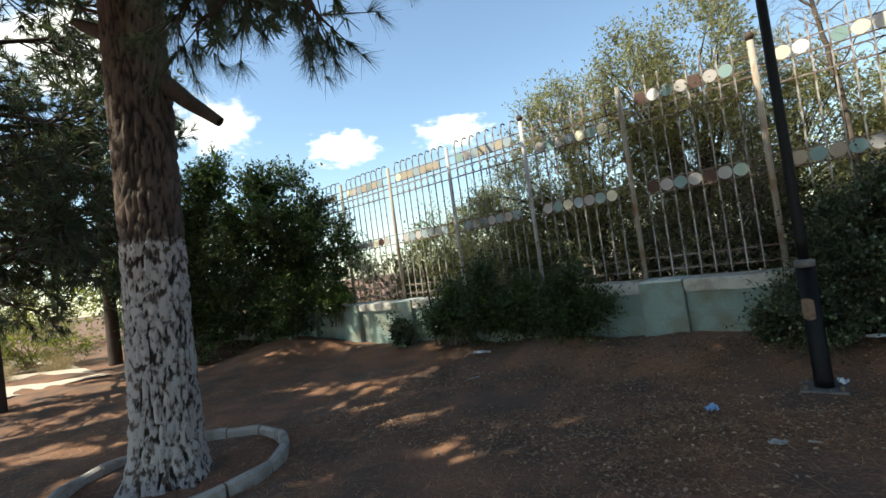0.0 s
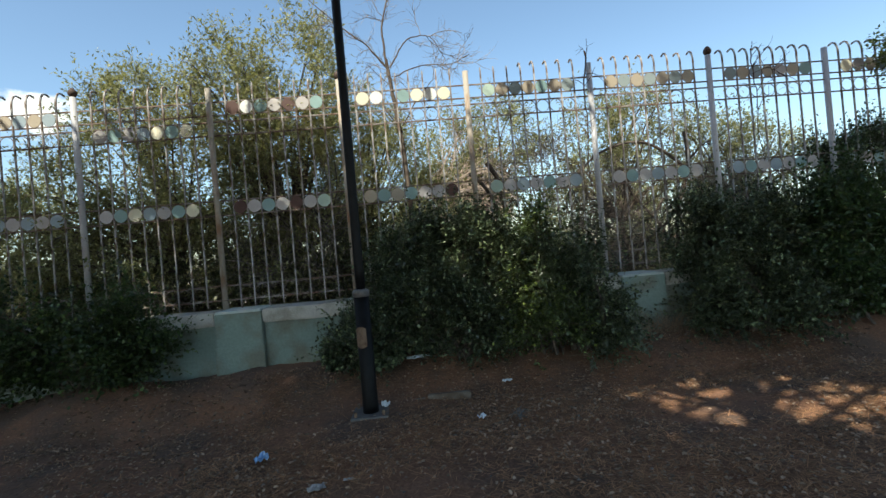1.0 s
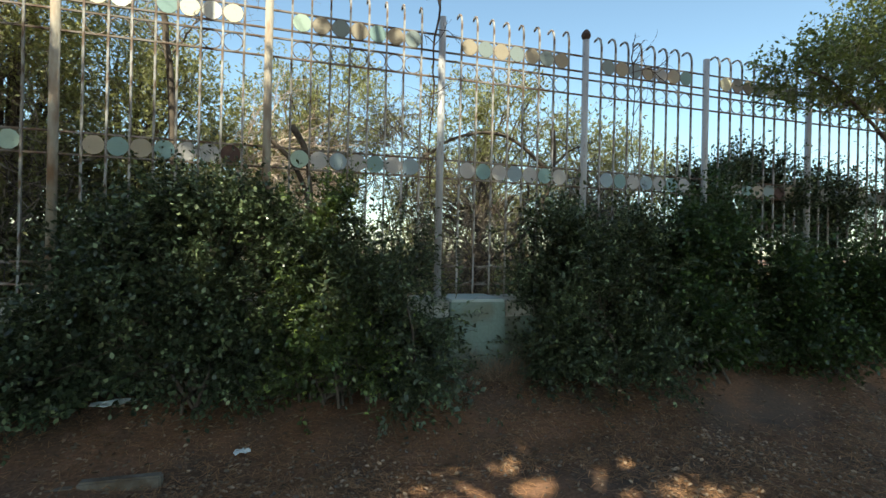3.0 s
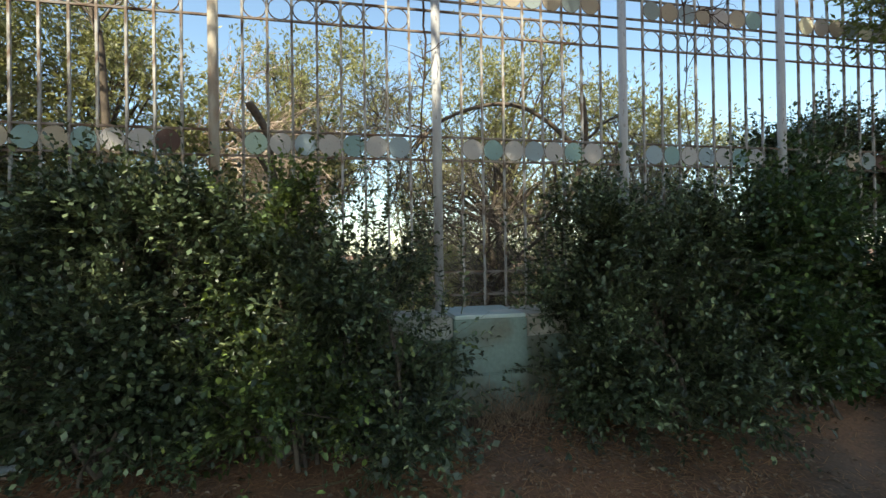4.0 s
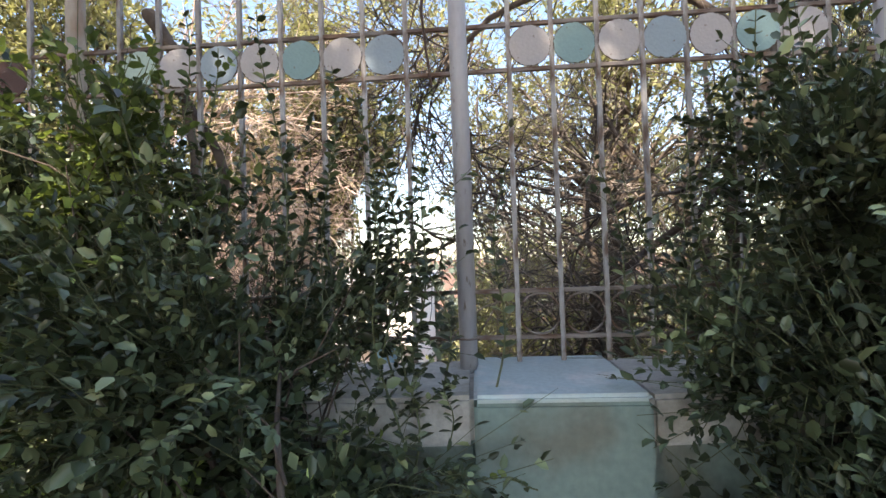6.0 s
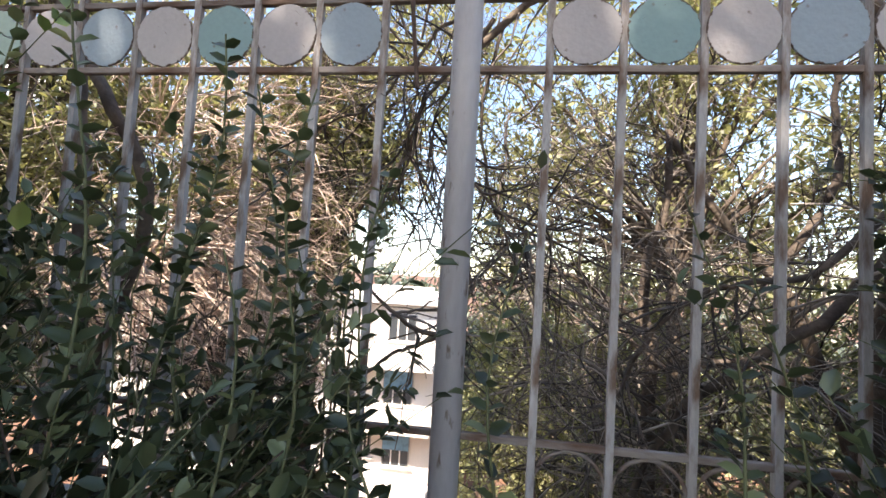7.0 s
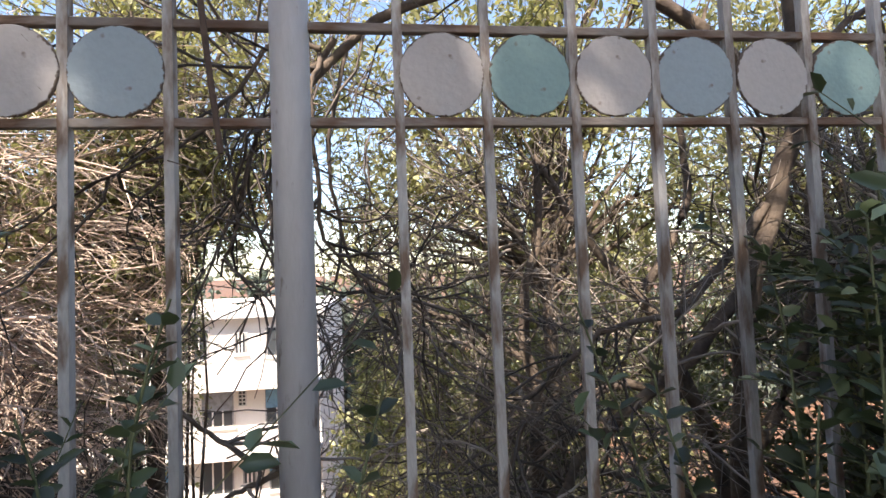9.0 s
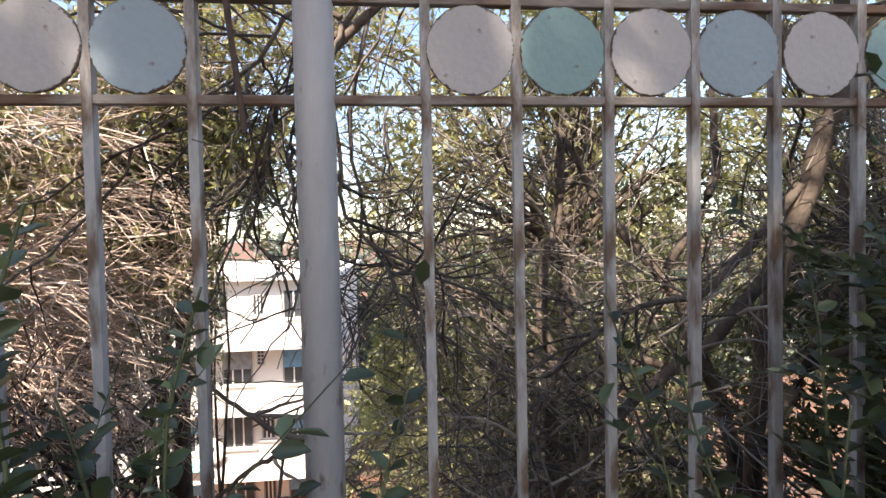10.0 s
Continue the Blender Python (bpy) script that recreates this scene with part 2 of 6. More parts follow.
# whitewash over the lower trunk: bark with worn white paint up to a wavering line
def whitewash_bark():
    m = mat("whitewashed_bark", (0.066, 0.045, 0.035), 0.95, 0.45, 7, 45, 1.0, second=(0.045, 0.03, 0.024), amount=0.6, stretch=(1, 1, 0.35))
    nt = m.node_tree
    N, L = nt.nodes.new, nt.links.new
    bsdf = nt.nodes["Principled BSDF"]
    old = bsdf.inputs["Base Color"].links[0].from_socket
    co = N("ShaderNodeTexCoord")
    mp = N("ShaderNodeMapping")
    mp.inputs["Scale"].default_value = (1, 1, 0.75)
    L(co.outputs["Object"], mp.inputs[0])
    n = N("ShaderNodeTexNoise")
    n.inputs["Scale"].default_value, n.inputs["Detail"].default_value = 14, 8
    L(mp.outputs[0], n.inputs[0])
    worn = N("ShaderNodeValToRGB")
    worn.color_ramp.elements[0].position, worn.color_ramp.elements[1].position = 0.38, 0.50
    L(n.outputs[0], worn.inputs[0])
    sep = N("ShaderNodeSeparateXYZ")
    L(co.outputs["Object"], sep.inputs[0])
    wob = N("ShaderNodeMath")
    wob.operation = "MULTIPLY_ADD"
    wob.inputs[1].default_value = 0.35
    L(n.outputs[0], wob.inputs[0])
    L(sep.outputs[2], wob.inputs[2])
    line = N("ShaderNodeMapRange")
    line.inputs["From Min"].default_value, line.inputs["From Max"].default_value = 2.76, 2.70
    L(wob.outputs[0], line.inputs[0])
    mul = N("ShaderNodeMath")
    mul.operation = "MULTIPLY"
    L(worn.outputs[0], mul.inputs[0])
    L(line.outputs[0], mul.inputs[1])
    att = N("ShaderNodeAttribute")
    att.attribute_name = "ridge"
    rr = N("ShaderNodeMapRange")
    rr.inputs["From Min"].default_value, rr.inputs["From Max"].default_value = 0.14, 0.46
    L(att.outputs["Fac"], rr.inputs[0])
    mul2 = N("ShaderNodeMath")
    mul2.operation = "MULTIPLY"
    L(mul.outputs[0], mul2.inputs[0])
    L(rr.outputs[0], mul2.inputs[1])
    mx = N("ShaderNodeMix")
    mx.data_type = "RGBA"
    L(mul2.outputs[0], mx.inputs[0])
    mx.inputs[7].default_value = (0.43, 0.38, 0.36, 1)
    # tone follows ridge height: dark down in the furrows, lighter on plates
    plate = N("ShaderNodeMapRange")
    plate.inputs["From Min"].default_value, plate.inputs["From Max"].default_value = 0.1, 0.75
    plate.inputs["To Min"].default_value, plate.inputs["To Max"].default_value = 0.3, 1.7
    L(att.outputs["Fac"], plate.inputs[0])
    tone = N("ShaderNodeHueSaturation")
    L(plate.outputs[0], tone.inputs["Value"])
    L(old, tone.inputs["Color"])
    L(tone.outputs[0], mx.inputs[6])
    L(mx.outputs[2], bsdf.inputs["Base Color"])
    return m


M_WHITEBARK = whitewash_bark()


# ---- mesh helpers ----
def part(name, bm, material, parent=None, label=""):
    me = bpy.data.meshes.new(name)
    bm.to_mesh(me)
    bm.free()
    me.materials.append(material)
    ob = new(name, me)
    ob.parent = parent
    return tagged(ob, label) if label else ob


def child(name, me, parent, m=None, label=""):
    ob = new(name, me)
    ob.parent = parent
    if m is not None:
        ob.matrix_local = m
    if name in ("foliage", "twig_mass", "needles", "blades", "branch_work", "limb_mass"):
        tagged(ob, kind="stuff")
    return tagged(ob, label) if label else ob


def box(x0, y0, z0, x1, y1, z1, bevel=0.0, segs=1):
    bm = bmesh.new()
    bmesh.ops.create_cube(bm, size=1)
    bmesh.ops.scale(bm, verts=bm.verts, vec=(x1 - x0, y1 - y0, z1 - z0))
    bmesh.ops.translate(bm, verts=bm.verts, vec=((x0 + x1) / 2, (y0 + y1) / 2, (z0 + z1) / 2))
    if bevel:
        bmesh.ops.bevel(bm, geom=bm.edges[:], offset=bevel, segments=segs, affect="EDGES")
    return bm


def arrays_mesh(name, verts, faces, material, smooth=False):
    """A mesh from vertex and face arrays; all faces have one corner count."""
    me = bpy.data.meshes.new(name)
    verts, faces = np.asarray(verts, dtype=np.float32), np.asarray(faces, dtype=np.int32)
    n, k = faces.shape
    me.vertices.add(len(verts))
    me.vertices.foreach_set("co", verts.ravel())
    me.loops.add(n * k)
    me.loops.foreach_set("vertex_index", faces.ravel())
    me.polygons.add(n)
    me.polygons.foreach_set("loop_start", np.arange(n, dtype=np.int32) * k)
    me.polygons.foreach_set("loop_total", np.full(n, k, dtype=np.int32))
    me.update(calc_edges=True)
    if smooth:
        me.polygons.foreach_set("use_smooth", np.ones(n, dtype=bool))
    me.materials.append(material)
    return me


def unit(v):
    return v / np.maximum(np.linalg.norm(v, axis=-1, keepdims=True), 1e-9)


def tube_arrays(P, r0, r1, sides=4):
    """Tapered tubes round polylines P (N, n, 3)."""
    N, n, _ = P.shape
    T = unit(np.gradient(P, axis=1))
    ref = np.where(np.abs(T[..., 2:3]) < 0.9, np.array([0, 0, 1.0]), np.array([1.0, 0, 0]))
    U = unit(np.cross(T, ref))
    V = np.cross(T, U)
    w = np.linspace(0, 1, n)
    R = np.asarray(r0).reshape(-1, 1) * (1 - w) + np.asarray(r1).reshape(-1, 1) * w
    R = np.broadcast_to(R, (N, n))
    a = np.arange(sides) * 2 * np.pi / sides
    ring = U[:, :, None] * np.cos(a)[None, None, :, None] + V[:, :, None] * np.sin(a)[None, None, :, None]
    verts = (P[:, :, None] + ring * R[:, :, None, None]).reshape(-1, 3)
    i, j, s = np.meshgrid(np.arange(N), np.arange(n - 1), np.arange(sides), indexing="ij")
    b = (i * n + j) * sides
    s2 = (s + 1) % sides
    faces = np.stack([b + s, b + s2, b + sides + s2, b + sides + s], -1).reshape(-1, 4)
    return verts, faces


def tubes(name, groups, material, sides=4, smooth=True):
    vs, fs, k = [], [], 0
    for P, r0, r1 in groups:
        if len(P):
            v, f = tube_arrays(P, r0, r1, sides)
            vs.append(v)
            fs.append(f + k)
            k += len(v)
    return arrays_mesh(name, np.concatenate(vs), np.concatenate(fs), material, smooth)


def grow(rng, S, D, L, n=6, wob=0.2, drift=(0, 0, 0)):
    """Wandering shoots from S along D, L long."""
    S, D = np.asarray(S, float), unit(np.asarray(D, float))
    step = (np.asarray(L, float) / (n - 1)).reshape(-1, 1)
    pts, p, d = [S], S, D
    for _ in range(n - 1):
        d = unit(d + rng.normal(0, wob, d.shape) + np.asarray(drift))
        p = p + d * step
        pts.append(p)
    return np.stack(pts, 1)


def spawn(rng, P, per, lo, hi, spread):
    """Starts and directions of side shoots along polylines P."""
    N, n, _ = P.shape
    i = np.repeat(np.arange(N), per)
    t = rng.uniform(lo, hi, len(i)) * (n - 1)
    k = np.minimum(t.astype(int), n - 2)
    f = (t - k)[:, None]
    S = P[i, k] * (1 - f) + P[i, k + 1] * f
    T = unit(P[i, k + 1] - P[i, k])
    Q = unit(np.cross(T, rng.normal(0, 1, T.shape)))
    a = rng.normal(spread, spread * 0.35, len(i))[:, None]
    return S, unit(T * np.cos(a) + Q * np.sin(a)), i


def leaf_arrays(rng, pos, axis, length, width, fold=0.35, up=0.8):
    """Pointed folded leaves (two quads each)."""
    n = len(pos)
    A = unit(axis)
    nrm = unit(rng.normal(0, 0.7, (n, 3)) + np.array([0, 0, up]))
    side = unit(np.cross(A, nrm))
    nrm = np.cross(side, A)
    L, W = np.broadcast_to(length, n)[:, None], np.broadcast_to(width, n)[:, None] / 2
    lift = nrm * W * fold
    v = np.stack([pos, pos + A * L * 0.3 - side * W + lift, pos + A * L * 0.72 - side * W * 0.8 + lift, pos + A * L - nrm * L * 0.08,
                  pos + A * L * 0.72 + side * W * 0.8 + lift, pos + A * L * 0.3 + side * W + lift], 1)
    b = np.arange(n)[:, None] * 6
    f = np.concatenate([b + np.array([[0, 3, 2, 1]]), b + np.array([[0, 5, 4, 3]])])
    return v.reshape(-1, 3), f


def blade_arrays(rng, pos, axis, length, width, up=0.8):
    """Small pointed leaves, one quad each."""
    n = len(pos)
    A = unit(axis)
    nrm = unit(rng.normal(0, 0.7, (n, 3)) + np.array([0, 0, up]))
    side = unit(np.cross(A, nrm))
    L, W = np.broadcast_to(length, n)[:, None], np.broadcast_to(width, n)[:, None] * 0.55
    v = np.stack([pos, pos + A * L * 0.5 - side * W, pos + A * L - np.cross(side, A) * L * 0.1, pos + A * L * 0.5 + side * W], 1)
    return v.reshape(-1, 3), np.arange(n * 4).reshape(-1, 4)


def along(rng, P, per, lo=0.1, hi=1.0, angle=0.9):
    """Leaf places and axes along shoots."""
    S, D, i = spawn(rng, P, per, lo, hi, angle)
    return S, D


def keep_clear(p):
    """Leaves and twigs stay out of the wall, of the walked lane and of the open view down to the flats."""
    x, y, z = p[..., 0], p[..., 1], p[..., 2]
    wall = (y > -0.5) & (y < 0.2) & (z < 1.15)
    lane = (np.abs(x - 0.14) < 0.42) & (y < -0.72) & (y > -2.6) & (z > 1.2)
    lane |= (np.hypot(x - 0.14, y + 1.2) < 0.72) & (z > 1.45)
    lane |= (x > -4.6) & (x < 0.3) & (y < -1.7) & (z > 0.9) & (y > -9) & (z < 6)
    t = np.maximum(y + 1.15, 0.3)
    a, e = (x - 0.15) / t, (z - 2.15) / t
    gap = (y > 0.2) & (y < 17) & (a > -0.34) & (a < -0.15) & (e < 0.02 + 0.08 * np.sin(31 * a)) & (e > -0.75)
    t2 = np.maximum(y + 3.9, 0.3)
    a2, e2 = (x + 0.5) / t2, (z - 1.6) / t2
    gap |= (y > 0.45) & (y < 17) & (a2 > -0.08) & (a2 < 0.025) & (e2 > -0.13) & (e2 < 0.0 + 0.05 * np.sin(55 * a2))
    return ~(wall | lane | gap)


def empty(name, label, category, group="", at=(0, 0, 0), kind=""):
    ob = new(name)
    ob.location = at
    return tagged(ob, label, category, group, kind)


# ---- ground ----
def smooth(a, b, v):
    t = np.clip((v - a) / (b - a), 0, 1)
    return t * t * (3 - 2 * t)


def ground_height(x, y):
    x, y = np.asarray(x, float), np.asarray(y, float)
    h = -0.04 + 0.32 * smooth(-1.9, -0.7, y) * (0.6 + 0.4 * smooth(-9, -5, x))
    h = h + 0.42 * np.exp(-(((x + 15.2) / 1.5) ** 2 + ((y + 1.7) / 1.1) ** 2))
    h = h + 0.26 * np.exp(-(((x + 7.1) / 0.9) ** 2 + ((y + 1.25) / 0.7) ** 2))
    h = h - 0.10 * np.exp(-(((x + 6.4) / 0.5) ** 2 + ((y + 1.95) / 0.25) ** 2))
    h = h + 0.03 * np.sin(1.1 * x + 0.7 * y) + 0.02 * np.sin(2.3 * x - 1.9 * y) + 0.012 * np.sin(5.1 * x + 3.7 * y) + 0.010 * np.sin(9.3 * y - 6.1 * x)
    h = h + 0.25 * smooth(-14, -30, x)
    back = smooth(0.3, 3.0, y) * -0.9 + smooth(2.0, 15.0, y) * -7.5
    return h + back


def axis_steps(lo, hi, step, far):
    a = [lo - d for d in (far, far / 4, 200, 80, 40, 20, 10, 5, 2)] + list(np.arange(lo, hi, step)) + [hi + d for d in (0, 2, 5, 10, 20, 40, 80, 200, far / 4, far)]
    return np.array(a)


gx, gy = axis_steps(-18, 10, 0.11, 3000), axis_steps(-10, 4, 0.11, 3000)
GX, GY = np.meshgrid(gx, gy, indexing="ij")
GZ = ground_height(GX, GY)
rng = np.random.default_rng(3)
near = (GX > -18) & (GX < 10) & (GY > -10) & (GY < 4)
GZ = GZ + near * rng.normal(0, 0.006, GZ.shape)
ny = len(gy)
ii, jj = np.meshgrid(np.arange(len(gx) - 1), np.arange(ny - 1), indexing="ij")
q = ii * ny + jj
ground = new("ground", arrays_mesh("ground", np.stack([GX, GY, GZ], -1).reshape(-1, 3), np.stack([q, q + ny, q + ny + 1, q + 1], -1).reshape(-1, 4), M_GROUND, True))
tagged(ground, "reddish-brown bare soil covered with pine needles", "ground", kind="structure")

# ---- low wall with piers ----
WALL_TOP, BASE_Z = 1.12, -0.3


def wall_segment(x0, x1):
    w = empty("wall", "low pale green painted wall with concrete coping", "wall", kind="structure")
    bm = box(x0, -0.40, BASE_Z, x1, 0.16, WALL_TOP - 0.16, 0.01)
    part("wall_body", bm, M_WALL, w)
    bm = box(x0, -0.47, WALL_TOP - 0.19, x1, 0.18, WALL_TOP, 0.018, 2)
    bmesh.ops.subdivide_edges(bm, edges=[e for e in bm.edges if abs(e.verts[0].co.x - e.verts[1].co.x) > 0.5], cuts=14)
    for v in bm.verts:
        v.co.z += 0.006 * math.sin(v.co.x * 7.3) + 0.004 * math.sin(v.co.x * 19)
        v.co.y += 0.006 * math.sin(v.co.x * 5.1 + 1)
    part("coping", bm, M_COPING, w, "worn concrete coping slab")
    return w


def wall_pier(x0, x1):
    w = empty("wall_pier", "pale green plastered pier of the low wall", "wall", kind="structure")
    part("pier_body", box(x0, -0.50, BASE_Z, x1, 0.19, WALL_TOP - 0.02, 0.012, 2), M_WALL, w)
    part("pier_cap", box(x0, -0.50, WALL_TOP - 0.02, x1, 0.19, WALL_TOP + 0.012, 0.014, 2), M_PIERCAP, w, "pale blue-white plaster top, lightened to look skylit")
    part("pier_plinth", box(x0 - 0.012, -0.525, BASE_Z, x1 + 0.012, -0.44, 0.64, 0.012, 2), M_WALL, w, "slightly proud lower panel")


PW = 1.95
piers = [((i - 7) * PW + 0.03, (i - 7) * PW + 0.68) for i in (-1, 0, 1, 4, 7, 10)]
edge = -22.0
for a, b in piers:
    if a - edge > 0.05:
        wall_segment(edge, a)
    wall_pier(a, b)
    edge = b
wall_segment(edge, 13.0)

# ---- fence ----
A, B, C, D, E, F, G, H = 1.262, 1.480, 2.535, 2.755, 3.740, 3.945, 4.045, 4.245
GAP, FIRST = PW * 0.1069, PW * 0.1259


def bar_mesh(hooked):
    """Square bar, pointed foot, top bent over away from the lawn."""
    pts = [(0, 1.145), (0, 4.38)]
    if hooked:
        for k in range(1, 11):
            an = k * math.pi * 0.78 / 10
            pts.append((0.10 - 0.10 * math.cos(an), 4.38 + 0.19 * math.sin(min(an, math.pi / 2)) - (0.05 * (1 - math.sin(an)) if an > math.pi / 2 else 0)))
    else:
        pts += [(0.004, 4.45), (0.01, 4.52)]
    bm = bmesh.new()
    rings, h = [], 0.0105
    for k, (y, z) in enumerate(pts):
        a = pts[max(k - 1, 0)]
        b = pts[min(k + 1, len(pts) - 1)]
        t = Vector((0, b[0] - a[0], b[1] - a[1])).normalized()
        side = Vector((0, t.z, -t.y))
        s = h * (0.85 if k == len(pts) - 1 else 1)
        rings.append([bm.verts.new(Vector((0, y, z)) + Vector((dx * s, 0, 0)) + side * dy * s) for dx, dy in ((-1, -1), (1, -1), (1, 1), (-1, 1))])
    for r, r2 in zip(rings, rings[1:]):
        for k in range(4):
            bm.faces.new((r[k], r[(k + 1) % 4], r2[(k + 1) % 4], r2[k]))
    bm.faces.new(rings[0][::-1])
    bm.faces.new(rings[-1])
    me = bpy.data.meshes.new("bar")
    bm.to_mesh(me)
    bm.free()
    me.materials.append(M_BAR)
    return me


def ring_mesh():
    a = np.linspace(0, 2 * np.pi, 29)
    P = np.stack([0.096 * np.cos(a), 0 * a, 0.096 * np.sin(a)], -1)[None]
    return tubes("ring", [(P, 0.006, 0.006)], M_RAIL, 6)


def disc_mesh(material):
    bm = bmesh.new()
    bmesh.ops.create_cone(bm, cap_ends=True, segments=40, radius1=0.099, radius2=0.099, depth=0.008)
    bmesh.ops.bevel(bm, geom=[e for e in bm.edges if abs(e.verts[0].co.z - e.verts[1].co.z) < 1e-5], offset=0.002, segments=1, affect="EDGES")
    bmesh.ops.rotate(bm, verts=bm.verts, matrix=Matrix.Rotation(math.pi / 2, 3, "X"))
    me = bpy.data.meshes.new("disc")
    bm.to_mesh(me)
    bm.free()
    me.materials.append(material)
    return me


def rail_mesh():
    bm = box(-PW / 2 + 0.03, -0.010, -0.010, PW / 2 - 0.03, 0.010, 0.010, 0.002)
    me = bpy.data.meshes.new("rail")
    bm.to_mesh(me)
    bm.free()
    me.materials.append(M_RAIL)
    return me


BAR, BAR_STUB, RING, RAIL = bar_mesh(True), bar_mesh(False), ring_mesh(), rail_mesh()
DISC_MESH = {k: disc_mesh(m) for k, m in DISC.items()}
UPPER = {3: "btbuctc", 4: "rwtbrbt", 5: "cwctcwc", 6: "gnsntns", 7: "nsnsnsn", 8: "snunbnt", 9: "cbnscbn", 2: "tbununu", 1: "cnnunnn", 0: "cbunsnu", 10: "cbnscbn"}
# panel 5: two discs dulled from cream and white to look shaded
LOWER = {3: "btcubtc", 4: "rbtbrbg", 5: "ntntbbr", 6: "gbubtbu", 7: "btbubtb", 8: "utbubtb", 9: "sbtnsrn", 2: "ubububu", 1: "bubusbu", 0: "bbbbcrb"}
drng = random.Random(5)
for i in range(-3, 13):
    x0 = (i - 7) * PW
    fp = empty("iron_railing", "tall painted iron railing with coloured metal discs", "railing", "iron railings", (x0, 0, 0))
    up, low = UPPER.get(i, "nsnunsn"), LOWER.get(i, "bubtbub")
    for k in range(8):
        x = FIRST + k * GAP
        cut = i in (4, 5) or i == 6 and k < 3
        child("bar", BAR_STUB if cut else BAR, fp, pose(x, 0, drng.uniform(-0.012, 0.012), 0, drng.uniform(-0.12, 0.12), drng.uniform(-4, 4)))
    for z in (A, B, C, D, E, F, G, H):
        child("rail", RAIL, fp, pose(PW / 2, 0.002, z, 0, drng.uniform(-0.08, 0.08), 0))
    for k in range(7):
        x = FIRST + (k + 0.5) * GAP
        child("disc", DISC_MESH[low[k]], fp, pose(x, -0.008, (C + D) / 2, drng.uniform(-2, 2), drng.uniform(0, 360), drng.uniform(-2, 2)), "painted metal disc")
        if not (i == 5 and k == 2):
            child("disc", DISC_MESH[up[k]], fp, pose(x, -0.008, (E + F) / 2 if i == 3 else (G + H) / 2, drng.uniform(-2, 2), drng.uniform(0, 360), drng.uniform(-2, 2)), "painted metal disc")
        child("ring", RING, fp, pose(x, 0, (G + H) / 2 if i == 3 else (E + F) / 2))
        child("ring", RING, fp, pose(x, 0, (A + B) / 2))


def fence_post(x, rusty, ball):
    p = empty("fence_post", ("rust-streaked" if rusty else "grey painted") + " round iron fence post" + (" with ball finial" if ball else ""), "fence post", "fence posts", (x, 0, 0))
    bm = bmesh.new()
    bmesh.ops.create_cone(bm, cap_ends=True, segments=28, radius1=0.043, radius2=0.043, depth=3.36)
    bmesh.ops.translate(bm, verts=bm.verts, vec=(0, 0, 1.10 + 1.68))
    for f in bm.faces:
        f.smooth = len(f.verts) == 4
    part("shaft", bm, M_RUSTPOST if rusty else M_POST, p)
    a = np.linspace(0, 2 * np.pi, 25)
    P = np.stack([0.046 * np.cos(a), 0.046 * np.sin(a), 0 * a + 1.262], -1)[None]
    child("wire_tie", tubes("wire_tie", [(P, 0.005, 0.005)], M_RAIL, 5), p)
    if ball:
        bm = bmesh.new()
        bmesh.ops.create_uvsphere(bm, u_segments=18, v_segments=12, radius=0.062)
        for v in bm.verts:
            v.co.z = v.co.z * 1.2 + 4.53
            v.co.xy *= 1.0 - 0.35 * max(0, (v.co.z - 4.53) / 0.075)
        for f in bm.faces:
            f.smooth = True
        part("ball_finial", bm, M_RUSTIRON, p, "dark rusty ball finial")


for i in range(-3, 14):
    fence_post((i - 7) * PW + 0.008, i in (0, 1, 4, 5, 6), i in (3, 5, 8))


# ---- plants ----
def blob_points(rng, blobs, n, inner=0.55, clump=16):
    """Points in the outer shell of a union of ellipsoids, with outward directions."""
    vol = np.array([b[3] * b[4] + b[4] * b[5] + b[3] * b[5] for b in blobs])
    k = rng.choice(len(blobs), n, p=vol / vol.sum())
    Bv = np.array(blobs, float)[k]
    m = max(8, n // clump)
    pick = rng.integers(0, m, n)
    kc = rng.choice(len(blobs), m, p=vol / vol.sum())
    k = kc[pick]
    Bv = np.array(blobs, float)[k]
    dc = unit(rng.normal(0, 1, (m, 3)))
    rc = rng.uniform(inner ** 2, 1, m) ** 0.5
    d = unit(dc[pick] + rng.normal(0, 0.20 if clump < 20 else 0.14, (n, 3)))
    r = rc[pick] * (1 + rng.normal(0, 0.07, n))
    if clump > 20:
        r = r * rng.uniform(0.6, 1.3, m)[pick]
    r = r * (1 + 0.16 * np.sin(7 * d[:, 0] + 3 * k) * np.sin(6 * d[:, 2] + 2 * k) + 0.12 * np.sin(13 * d[:, 1] + k))
    return Bv[:, :3] + d * Bv[:, 3:] * r[:, None], unit(d / Bv[:, 3:])


